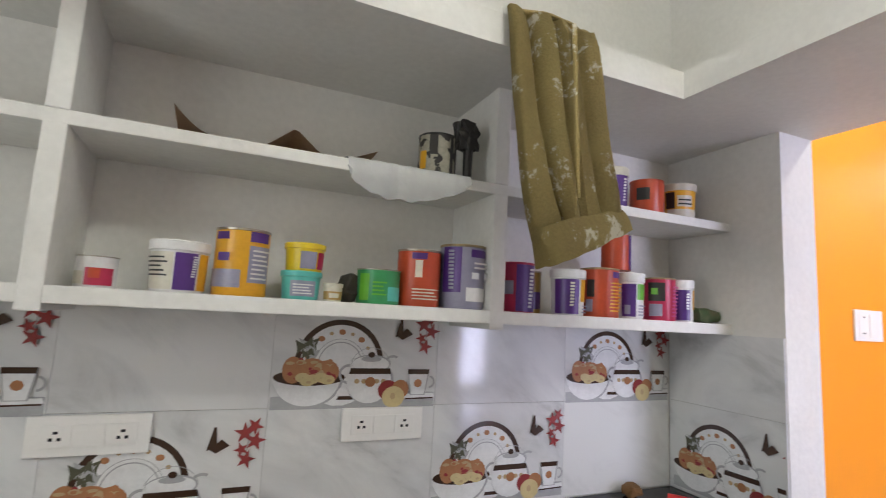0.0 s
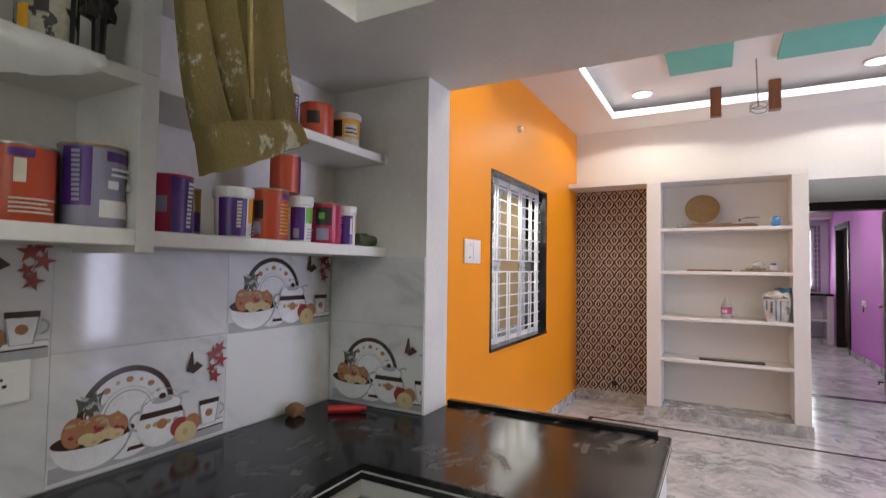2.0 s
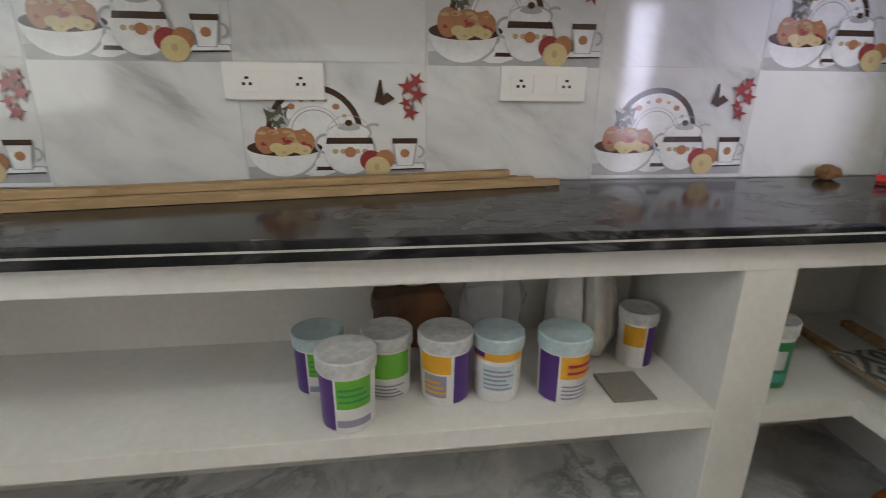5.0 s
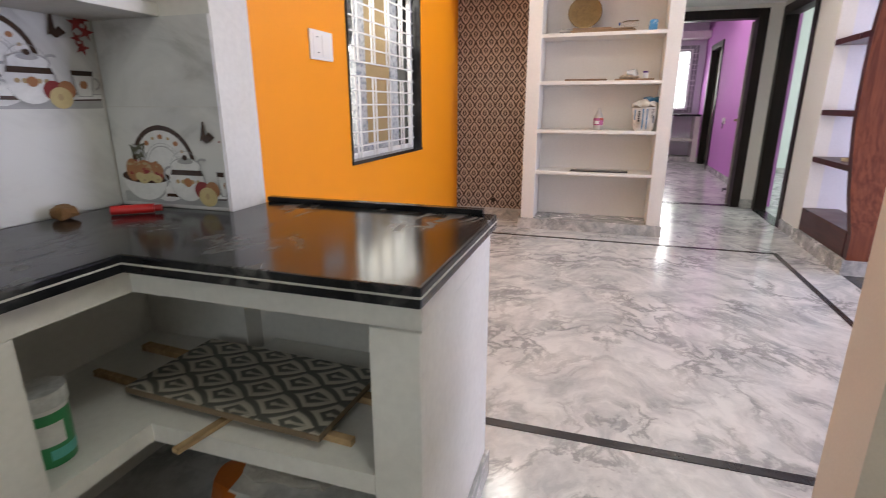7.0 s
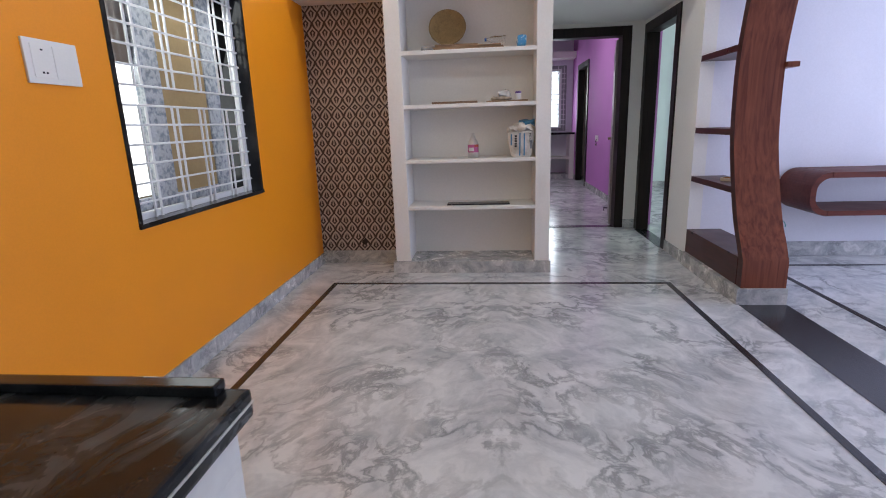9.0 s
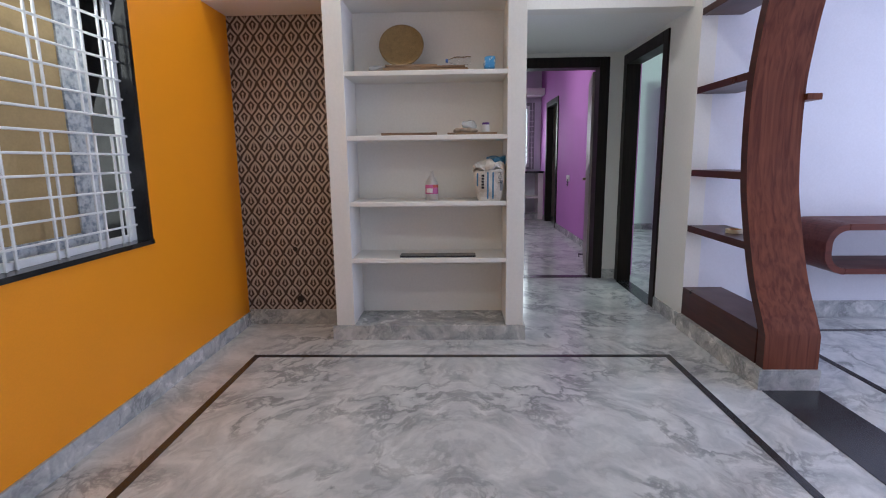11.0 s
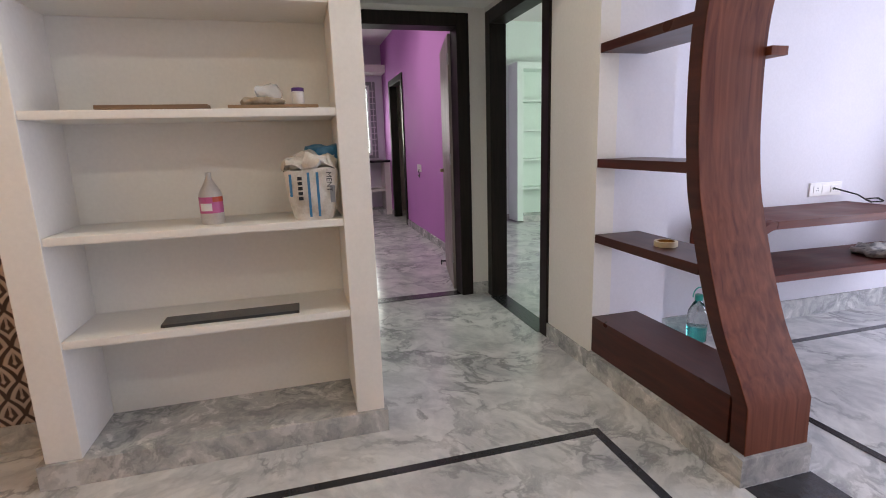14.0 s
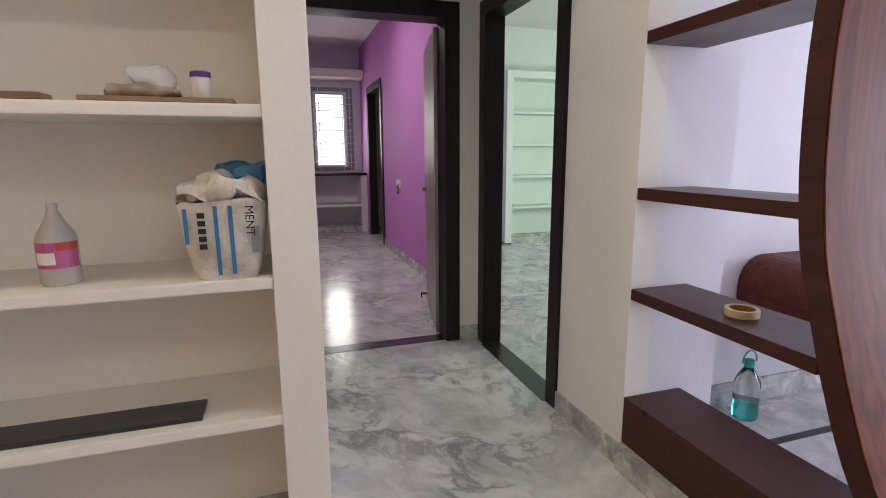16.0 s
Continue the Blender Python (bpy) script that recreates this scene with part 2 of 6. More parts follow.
def dusted(m):
    """Dry white smears of plaster dust wiped over a polished surface."""
    N, L = m.node_tree.nodes, m.node_tree.links
    b = N["Principled BSDF"]
    base, gloss = b.inputs["Base Color"].links[0].from_socket, b.inputs["Roughness"].links[0].from_socket
    tc, mp = N.new("ShaderNodeTexCoord"), N.new("ShaderNodeMapping")
    mp.inputs["Rotation"].default_value[2], mp.inputs["Scale"].default_value = radians(20), (4.0, 8.0, 9.0)
    fine = N.new("ShaderNodeTexNoise"); fine.inputs["Scale"].default_value = 1.6; fine.inputs["Detail"].default_value = 9; fine.inputs["Roughness"].default_value = 0.6; fine.inputs["Distortion"].default_value = 1.0
    broad = N.new("ShaderNodeTexNoise"); broad.inputs["Scale"].default_value = 3.1; broad.inputs["Detail"].default_value = 2
    L.new(tc.outputs["Object"], mp.inputs[0]); L.new(mp.outputs[0], fine.inputs[0]); L.new(tc.outputs["Object"], broad.inputs[0])
    r1 = N.new("ShaderNodeMapRange"); r1.inputs[1].default_value, r1.inputs[2].default_value = 0.45, 0.74
    r2 = N.new("ShaderNodeMapRange"); r2.inputs[1].default_value, r2.inputs[2].default_value = 0.46, 0.64
    mul = N.new("ShaderNodeMath"); mul.operation = "MULTIPLY"
    L.new(fine.outputs[0], r1.inputs[0]); L.new(broad.outputs[0], r2.inputs[0]); L.new(r1.outputs[0], mul.inputs[0]); L.new(r2.outputs[0], mul.inputs[1])
    mc = N.new("ShaderNodeMix"); mc.data_type = "RGBA"; mc.inputs[7].default_value = (0.16, 0.16, 0.16, 1)
    mr = N.new("ShaderNodeMix"); mr.inputs[3].default_value = 0.75
    L.new(mul.outputs[0], mc.inputs[0]); L.new(base, mc.inputs[6]); L.new(mc.outputs[2], b.inputs["Base Color"])
    L.new(mul.outputs[0], mr.inputs[0]); L.new(gloss, mr.inputs[2]); L.new(mr.outputs[0], b.inputs["Roughness"])


dusted(DUSTY_GRANITE)
INLAY = mat("dark_floor_inlay", (0.035, 0.035, 0.04), 0.25, var=0.2, scale=8, grain=200, bump=0.0)
FRAME_DARK = wood("dark_door_frame_wood", (0.010, 0.007, 0.006), (0.022, 0.015, 0.012), rough=0.4, spec=0.2)
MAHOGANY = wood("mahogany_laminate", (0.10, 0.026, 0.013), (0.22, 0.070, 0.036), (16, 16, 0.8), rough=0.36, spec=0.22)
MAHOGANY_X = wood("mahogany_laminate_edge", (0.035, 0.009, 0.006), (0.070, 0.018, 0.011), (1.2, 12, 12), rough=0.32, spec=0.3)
WHITE_METAL = mat("white_window_metal", (0.78, 0.78, 0.78), 0.4, var=0.04)
PLASTIC = mat("white_switch_plastic", (0.82, 0.80, 0.77), 0.35, var=0.02, bump=0)
GLASS = glass("window_glass")


def wallpaper(name, dark, light, across="Y", along="Z", start=1.408, mirror=1.444, rough=0.5, size=1.0):
    """Onion-shaped feathers in a half-drop lattice, nested lines dark and pale; their tips point away from one row of diamonds."""
    m = bpy.data.materials.new(name)
    m.use_nodes = True
    N, L = m.node_tree.nodes, m.node_tree.links
    b = N["Principled BSDF"]; b.inputs["Roughness"].default_value = rough

    def calc(op, a, c=None):
        n = N.new("ShaderNodeMath"); n.operation = op
        for i, v in enumerate((a, c)):
            if v is None:
                continue
            if isinstance(v, (int, float)):
                n.inputs[i].default_value = v
            else:
                L.new(v, n.inputs[i])
        return n.outputs[0]
    tc = N.new("ShaderNodeTexCoord"); sp = N.new("ShaderNodeSeparateXYZ")
    L.new(tc.outputs["Object"], sp.inputs[0])
    u = calc("ADD", calc("DIVIDE", calc("SUBTRACT", sp.outputs[across], start), 0.1105 * size), 0.5)
    v = calc("ADD", calc("DIVIDE", calc("ABSOLUTE", calc("SUBTRACT", sp.outputs[along], mirror)), 0.160 * size), 0.5)
    lx = calc("ABSOLUTE", calc("SUBTRACT", calc("FRACT", u), 0.5))
    lz = calc("SUBTRACT", calc("FRACT", v), 0.5)
    wave = calc("SINE", calc("MULTIPLY", lz, 6.2832))
    first = calc("ADD", calc("ADD", lx, calc("ABSOLUTE", lz)), calc("MULTIPLY", wave, 0.135))
    inside = calc("LESS_THAN", first, 0.5)
    sign = calc("SUBTRACT", calc("MULTIPLY", inside, 2.0), 1.0)
    d = calc("MINIMUM", first, calc("SUBTRACT", 1.0, first))
    lean = calc("MULTIPLY", wave, sign)
    lines = calc("COSINE", calc("MULTIPLY", calc("SUBTRACT", d, calc("MULTIPLY", lean, 0.055)), 19.0))
    near = calc("ABSOLUTE", calc("SUBTRACT", lx, calc("SUBTRACT", 0.5, calc("MULTIPLY", inside, 0.5))))
    stem = calc("MULTIPLY", calc("LESS_THAN", near, 0.045), calc("LESS_THAN", lean, -0.35))
    val = calc("MAXIMUM", calc("ADD", calc("ADD", calc("MULTIPLY", lines, 0.46), 0.40), calc("MULTIPLY", calc("SINE", calc("MULTIPLY", d, 6.2832)), 0.14)), calc("MULTIPLY", stem, 0.6))
    r = N.new("ShaderNodeValToRGB")
    r.color_ramp.elements[0].position, r.color_ramp.elements[0].color = 0.28, (*dark, 1)
    r.color_ramp.elements[1].position, r.color_ramp.elements[1].color = 0.72, (*light, 1)
    L.new(val, r.inputs[0])
    n = N.new("ShaderNodeTexNoise"); n.inputs["Scale"].default_value = 4
    mr = N.new("ShaderNodeMapRange"); mr.inputs[3].default_value, mr.inputs[4].default_value = 0.75, 1.1
    L.new(tc.outputs["Object"], n.inputs[0]); L.new(n.outputs[0], mr.inputs[0])
    mx = N.new("ShaderNodeMix"); mx.data_type, mx.blend_type = "RGBA", "MULTIPLY"; mx.inputs[0].default_value = 1
    L.new(r.outputs[0], mx.inputs[6]); L.new(mr.outputs[0], mx.inputs[7]); L.new(mx.outputs[2], b.inputs["Base Color"])
    bp = N.new("ShaderNodeBump"); bp.inputs["Strength"].default_value = 0.5; bp.inputs["Distance"].default_value = 0.004
    L.new(val, bp.inputs["Height"]); L.new(bp.outputs[0], b.inputs["Normal"])
    return m


WALLPAPER = wallpaper("patterned_wallpaper", (0.050, 0.028, 0.022), (0.47, 0.39, 0.335))

# ---- building blocks ----
ORIGIN = {}


def box(bm, lo, hi, bevel=0.0):
    """An upright box between two corners, in metres; bevel rounds its edges."""
    lo, hi = [min(a, b) for a, b in zip(lo, hi)], [max(a, b) for a, b in zip(lo, hi)]
    made = bmesh.ops.create_cube(bm, size=1)["verts"]
    for v in made:
        v.co = Vector([lo[i] + (v.co[i] + 0.5) * (hi[i] - lo[i]) for i in range(3)])
    if bevel:
        edges = list({e for v in made for e in v.link_edges})
        bmesh.ops.bevel(bm, geom=edges, offset=bevel, segments=2, profile=0.7, affect="EDGES")
    return made


def prism(bm, outline, axis, a, b):
    """A flat outline (two coordinates a corner) drawn out along axis from a to b."""
    def at(p, d):
        return {"x": (d, p[0], p[1]), "y": (p[0], d, p[1]), "z": (p[0], p[1], d)}[axis]
    v1 = [bm.verts.new(at(p, a)) for p in outline]
    v2 = [bm.verts.new(at(p, b)) for p in outline]
    n = len(outline)
    bm.faces.new(v1); bm.faces.new(v2[::-1])
    for i in range(n):
        bm.faces.new((v1[i], v2[i], v2[(i + 1) % n], v1[(i + 1) % n]))
    bmesh.ops.recalc_face_normals(bm, faces=bm.faces)


def lathe(bm, profile, segments=24, at=(0, 0, 0)):
    """A turned body from (radius, height) pairs, from the bottom up; closed where the radius is 0."""
    rings = []
    for r, z in profile:
        if r < 1e-6:
            rings.append([bm.verts.new((at[0], at[1], at[2] + z))])
        else:
            rings.append([bm.verts.new((at[0] + r * math.cos(2 * math.pi * k / segments), at[1] + r * math.sin(2 * math.pi * k / segments), at[2] + z)) for k in range(segments)])
    for p, q in zip(rings, rings[1:]):
        for k in range(segments):
            j = (k + 1) % segments
            if len(p) == 1 and len(q) == 1:
                continue
            if len(p) == 1:
                bm.faces.new((p[0], q[j], q[k]))
            elif len(q) == 1:
                bm.faces.new((p[k], p[j], q[0]))
            else:
                bm.faces.new((p[k], p[j], q[j], q[k]))


def tube(bm, points, radius, sides=8):
    """A round rod along a line of points."""
    pts = [Vector(p) for p in points]
    rings = []
    for i, p in enumerate(pts):
        d = (pts[min(i + 1, len(pts) - 1)] - pts[max(i - 1, 0)]).normalized()
        u = d.orthogonal().normalized() if not rings else (u0 - d * u0.dot(d)).normalized()
        u0 = u
        w = d.cross(u)
        rings.append([bm.verts.new(p + radius * (math.cos(2 * math.pi * k / sides) * u + math.sin(2 * math.pi * k / sides) * w)) for k in range(sides)])
    for a, b in zip(rings, rings[1:]):
        for k in range(sides):
            bm.faces.new((a[k], a[(k + 1) % sides], b[(k + 1) % sides], b[k]))
    bm.faces.new(rings[0][::-1]); bm.faces.new(rings[-1])


def mesh_object(name, bm, material, smooth=False):
    me = bpy.data.meshes.new(name)
    bmesh.ops.recalc_face_normals(bm, faces=bm.faces)
    bm.to_mesh(me); bm.free()
    for m in (material if isinstance(material, (list, tuple)) else [material]):
        me.materials.append(m)
    if smooth:
        me.shade_smooth()
        me.set_sharp_from_angle(angle=radians(40))
    return new(name, me)


def thing(name, at, label, category, group="", kind=""):
    ob = new(name)
    ob.location = at
    ob.empty_display_size = 0.05
    ORIGIN[ob.name] = Vector(at)
    return tagged(ob, label, category, group, kind)


def part(name, bm, material, parent, label="", smooth=False):
    """Links a bmesh, drawn in the world's metres, as one mesh under a thing or under one of its parts."""
    base = ORIGIN.get(parent.name, Vector((0, 0, 0)))
    bmesh.ops.translate(bm, verts=bm.verts, vec=-base)
    ob = mesh_object(name, bm, material, smooth)
    ob.parent = parent
    return tagged(ob, label)


def sub(name, bm, material, parent, label="", smooth=False):
    """A piece of a part: like part(), one level deeper."""
    base = ORIGIN.get(parent.parent.name, Vector((0, 0, 0))) if parent.parent else Vector((0, 0, 0))
    bmesh.ops.translate(bm, verts=bm.verts, vec=-base)
    ob = mesh_object(name, bm, material, smooth)
    ob.parent = parent
    return tagged(ob, label)


def single(name, bm, material, label="", category="", group="", kind="", smooth=False):
    return tagged(mesh_object(name, bm, material, smooth), label, category, group, kind)


def bx(*boxes, bevel=0.0):
    bm = bmesh.new()
    for lo, hi in boxes:
        box(bm, lo, hi, bevel)
    return bm


def wall(name, axis, at, thick, span, height, holes, material, label):
    """An upright wall: axis is the direction that it faces; holes are (from, to, bottom, top)."""
    us = sorted({span[0], span[1], *[h[0] for h in holes], *[h[1] for h in holes]})
    zs = sorted({height[0], height[1], *[h[2] for h in holes], *[h[3] for h in holes]})
    bm = bmesh.new()
    for u0, u1 in zip(us, us[1:]):
        for z0, z1 in zip(zs, zs[1:]):
            um, zm = (u0 + u1) / 2, (z0 + z1) / 2
            if any(h[0] < um < h[1] and h[2] < zm < h[3] for h in holes):
                continue
            if axis == "x":
                box(bm, (at, u0, z0), (at + thick, u1, z1))
            else:
                box(bm, (u0, at, z0), (u1, at + thick, z1))
    bmesh.ops.remove_doubles(bm, verts=bm.verts, dist=1e-5)
    return single(name, bm, material, label, "wall", kind="structure")


# ---- structure ----
H = 2.96
bm = bx(((-1.8, -6.2, -0.12), (13.4, 1.75, 0.0)))
single("floor", bm, FLOOR, "polished white and grey veined marble floor", "floor", kind="structure")
ground = bx(((-60, -60, -0.5), (60, 60, -0.14)))
single("ground", ground, mat("outdoor_ground", (0.3, 0.28, 0.25), 0.9), "bare ground outside the flat", "ground", kind="structure")

wall("wall_kitchen_back", "y", 1.438, 0.20, (-1.7, 1.60), (0, H), [], KITCHEN_WHITE, "painted kitchen wall behind the shelves and tiles")
# the opening is made up, for the added kitchen fill
wall("wall_kitchen_west", "x", -1.75, 0.15, (-1.6, 1.438), (0, H), [(-0.55, 0.55, 1.0, 2.1)], KITCHEN_WHITE, "off-white painted kitchen wall with an opening made up for fill light")
wall("wall_kitchen_south", "y", -1.6, 0.15, (-1.6, 1.56), (0, H), [], BEIGE, "beige painted kitchen wall")
wall("kitchen_stub_wall", "y", 1.0, 0.64, (1.585, 1.75), (0, 2.12), [], KITCHEN_WHITE, "short white wall between kitchen and dining area")
wall("kitchen_header", "x", 1.60, 0.15, (-0.71, 1.64), (2.12, H), [], KITCHEN_WHITE, "white header over the kitchen opening")
wall("wall_kitchen_east", "x", 1.56, 0.19, (-2.0, -0.71), (0, H), [], BEIGE, "beige wall beside the kitchen opening")
wall("wall_dining_north", "y", 1.49, 0.23, (1.75, 5.77), (0, 3.1), [(3.31, 4.615, 0.86, 2.14)], ORANGE, "glossy orange painted dining wall")
wall("wall_dining_east", "x", 5.77, 0.15, (-0.62, 1.72), (0, 3.1), [], WHITE, "white wall behind the built-in shelves")
wall("wall_corridor_header", "x", 5.77, 0.15, (-1.83, -0.62), (2.30, 3.1), [], WHITE, "white wall above the corridor")
wall("wall_corridor_north", "y", -0.62, 0.15, (5.92, 7.28), (0, 2.30), [], WHITE, "white corridor wall")
single("corridor_ceiling", bx(((5.92, -1.83, 2.30), (7.28, -0.47, 2.40))), CEILING, "low white corridor ceiling", "ceiling", kind="structure")
wall("wall_corridor_south", "y", -1.94, 0.11, (5.65, 7.43), (0, 3.1), [(6.165, 7.24, 0, 2.255)], WHITE, "white corridor wall with a doorway")
single("wall_stub_living", bx(((5.65, -2.29, 0), (5.92, -1.94, 3.1))), LILAC, "white wall end beside the wooden shelves", "wall", kind="structure")
wall("wall_corridor_end", "x", 7.28, 0.15, (-1.83, 0.6), (0, 3.1), [(-1.69, -0.64, 0, 2.255)], WHITE, "white wall with the bedroom doorway")
wall("wall_living_east", "x", 5.92, 0.15, (-6.1, -1.94), (0, 3.1), [], LILAC, "pale lilac living room wall")
wall("wall_living_south", "y", -6.2, 0.15, (1.56, 5.92), (0, 3.1), [(2.8, 4.8, 0.2, 2.4)], LILAC, "pale living room wall with a wide window")
wall("wall_living_west", "x", 1.56, 0.15, (-6.05, -2.0), (0, 3.1), [], LILAC, "pale living room wall")
wall("wall_bedroom_south", "y", -2.06, 0.10, (7.43, 13.2), (0, 3.1), [(11.25, 12.45, 0, 2.36)], PURPLE, "purple painted bedroom wall with a doorway")
wall("wall_bedroom_east", "x", 13.2, 0.15, (-2.06, 0.6), (0, 3.1), [(-1.81, -1.02, 1.04, 2.45)], LILAC, "pale bedroom wall with a window")
wall("wall_bedroom_north", "y", 0.6, 0.15, (7.28, 13.2), (0, 3.1), [], PURPLE, "purple bedroom wall")
wall("wall_store_back", "y", -3.3, 0.10, (11.2, 13.35), (0, 3.1), [], BEIGE, "beige wall seen through the bedroom's inner doorway")
wall("wall_store_side", "x", 13.2, 0.15, (-3.2, -2.06), (0, 3.1), [], BEIGE, "beige wall of the small room off the bedroom")
wall("wall_room_east", "x", 11.05, 0.15, (-6.05, -2.06), (0, 3.1), [], MINT, "pale green wall of the second room")
# the window opening is made up, to suit the added room light
wall("wall_room_south", "y", -6.2, 0.15, (5.92, 11.05), (0, 3.1), [(6.6, 8.2, 0.8, 2.2)], MINT, "pale green wall, unseen, with a window opening added for light")
single("ceiling_kitchen", bx(((-1.75, -1.6, H), (1.60, 1.64, H + 0.1))), CEILING, "plain white kitchen ceiling", "ceiling", kind="structure")
single("ceiling_rooms", bx(((1.56, -6.2, 3.10), (13.35, 1.72, 3.2))), CEILING, "white ceiling slab", "ceiling", kind="structure")
T = (2.3, 5.27, -1.35, 1.005)
single("ceiling_dining", bx(((1.75, -2.06, H), (T[0], 1.49, H + 0.03)), ((T[1], -2.06, H), (5.77, 1.49, H + 0.03)),
    ((T[0], T[3], H), (T[1], 1.49, H + 0.03)), ((T[0], -2.06, H), (T[1], T[2], H + 0.03))), CEILING, "white dropped ceiling border round a recessed tray", "ceiling", kind="structure")

# inlaid dark lines and the dark band in the floor
def strip(lo, hi, mat_=INLAY, z=0.003):
    return single("floor_inlay", bx(((lo[0], lo[1], 0), (hi[0], hi[1], z))), mat_, "thin dark stone line inlaid in the marble floor", "floor inlay", kind="structure")


strip((2.03, 1.15), (5.11, 1.19)); strip((2.03, -1.535), (5.11, -1.495))
strip((2.03, -1.495), (2.075, 1.15)); strip((5.07, -1.495), (5.11, 1.15))
strip((1.75, -2.13), (4.59, -1.82)); strip((5.56, -5.8), (5.60, -2.45)); strip((2.2, -2.49), (5.60, -2.45))
strip((7.30, -1.62), (7.42, -0.71)); strip((6.265, -1.94), (7.14, -1.80))

# skirtings
def skirt(lo, hi, h=0.10):
    return single("baseboard", bx(((lo[0], lo[1], 0), (hi[0], hi[1], h)), bevel=0.002), SKIRT, "grey veined marble skirting", "baseboard", kind="structure")


skirt((1.765, 1.475), (5.755, 1.49)); skirt((5.755, 0.734), (5.77, 1.475), 0.12)
skirt((5.66, -1.83), (6.165, -1.817)); skirt((7.267, -1.83), (7.28, -1.69)); skirt((7.24, -1.83), (7.267, -1.817))
skirt((5.905, -6.05), (5.92, -2.305), 0.13); skirt((5.665, -2.305), (5.92, -2.29), 0.13); skirt((7.43, -1.96), (11.25, -1.945)); skirt((12.45, -1.96), (12.7, -1.945))
skirt((11.035, -6.05), (11.05, -2.06))

# ---- kitchen ----
tagged(single("kitchen_loft", bx(((-1.6, 0.98, 2.12), (1.60, 1.438, 2.20)), ((1.14, -1.45, 2.12), (1.60, 0.98, 2.20))), KITCHEN_WHITE), "white concrete loft slab over the shelves and opening", "loft", kind="structure")

counter = thing("kitchen_counter", (0, 1.2, 0), "white masonry kitchen counter base with open shelves", "kitchen counter")
part("back_panel", bx(((-1.6, 1.40, 0), (1.583, 1.432, 0.86))), KITCHEN_WHITE, counter)
part("top_beam", bx(((-1.6, 0.945, 0.80), (1.16, 1.40, 0.862)), ((1.16, 0.225, 0.80), (1.755, 0.998, 0.862)), ((1.16, 0.998, 0.80), (1.583, 1.40, 0.862)), bevel=0.002), KITCHEN_WHITE, counter)
part("pier", bx(((0.775, 0.945, 0), (0.90, 1.40, 0.80)), bevel=0.004), KITCHEN_WHITE, counter)
part("end_panel", bx(((1.15, 0.225, 0), (1.755, 0.335, 0.80)), bevel=0.004), KITCHEN_WHITE, counter)
part("side_panel", bx(((1.66, 0.335, 0), (1.755, 0.998, 0.80))), KITCHEN_WHITE, counter)
part("shelf", bx(((-1.6, 0.95, 0.40), (0.775, 1.40, 0.45)), bevel=0.003), KITCHEN_WHITE, counter)
part("shelf", bx(((0.90, 0.95, 0.40), (1.583, 1.40, 0.45)), ((1.15, 0.335, 0.40), (1.66, 0.95, 0.45))), KITCHEN_WHITE, counter)
top = thing("worktop", (0, 1.2, 0.862), "black granite L-shaped worktop with a pale line in its edge", "worktop")
bm = bmesh.new()
prism(bm, [(-1.6, 0.915), (1.12, 0.915), (1.12, 0.212), (1.785, 0.212), (1.785, 0.998), (1.583, 0.998), (1.583, 1.43), (-1.6, 1.43)], "z", 0.8625, 0.905)
bmesh.ops.bevel(bm, geom=[e for e in bm.edges], offset=0.006, segments=2, profile=0.7, affect="EDGES")
part("slab", bm, DUSTY_GRANITE, top)
part("edge_line", bx(((-1.6, 0.9135, 0.8835), (1.118, 0.9155, 0.8875)), ((1.1175, 0.212, 0.8835), (1.1195, 0.914, 0.8875)), ((1.12, 0.2105, 0.8835), (1.785, 0.2125, 0.8875))), mat("pale_edge_line", (0.55, 0.54, 0.5), 0.5), top, "pale groove line")
part("raised_lip", bx(((1.755, 0.25, 0.905), (1.785, 0.998, 0.922)), bevel=0.004), GRANITE, top)

# ---- dining shelves ----
unit = thing("built_in_shelves", (5.6, 0.07, 0), "white plastered built-in shelf unit on a marble plinth", "shelf unit")
part("side_panel", bx(((5.41, 0.577, 0.105), (5.77, 0.705, 2.30)), bevel=0.004), WHITE, unit)
part("side_panel", bx(((5.41, -0.622, 0.105), (5.77, -0.50, 2.30)), bevel=0.004), WHITE, unit)
part("plinth", bx(((5.395, -0.637, 0), (5.77, 0.732, 0.105)), bevel=0.003), SKIRT, unit, "grey marble plinth")
part("top_slab", bx(((5.41, -0.62, 2.30), (5.77, 1.488, 2.345)), bevel=0.003), WHITE, unit)
SHELF_Z = [0.588, 0.985, 1.431, 1.848]
for z in SHELF_Z:
    part("shelf", bx(((5.415, -0.50, z - 0.032), (5.77, 0.577, z)), bevel=0.006), WHITE, unit)
HOLE = mat("torn_plaster_hole", (0.035, 0.028, 0.024), 0.9, var=0.3, scale=40)
for hy, hz, hw in ((1.07, 0.205, 0.034), (1.09, 0.60, 0.022)):
    bm = bmesh.new()
    ring_ = [(hy + hw * (0.8 + 0.5 * noise.noise((k * 1.7, hz * 9, 2))) * math.cos(k * math.pi / 7), hz + hw * (0.8 + 0.5 * noise.noise((k * 1.3, hz * 7, 5))) * math.sin(k * math.pi / 7)) for k in range(14)]
    prism(bm, ring_, "x", 5.7625, 5.7655)
    single("wall_hole", bm, HOLE, "small torn hole in the patterned wallpaper", "wall hole", kind="structure")
single("wallpaper_panel", bx(((5.765, 0.708, 0.10), (5.769, 1.488, 2.30))), WALLPAPER, "beige and brown patterned wallpaper in a niche", "wallpaper", kind="structure")

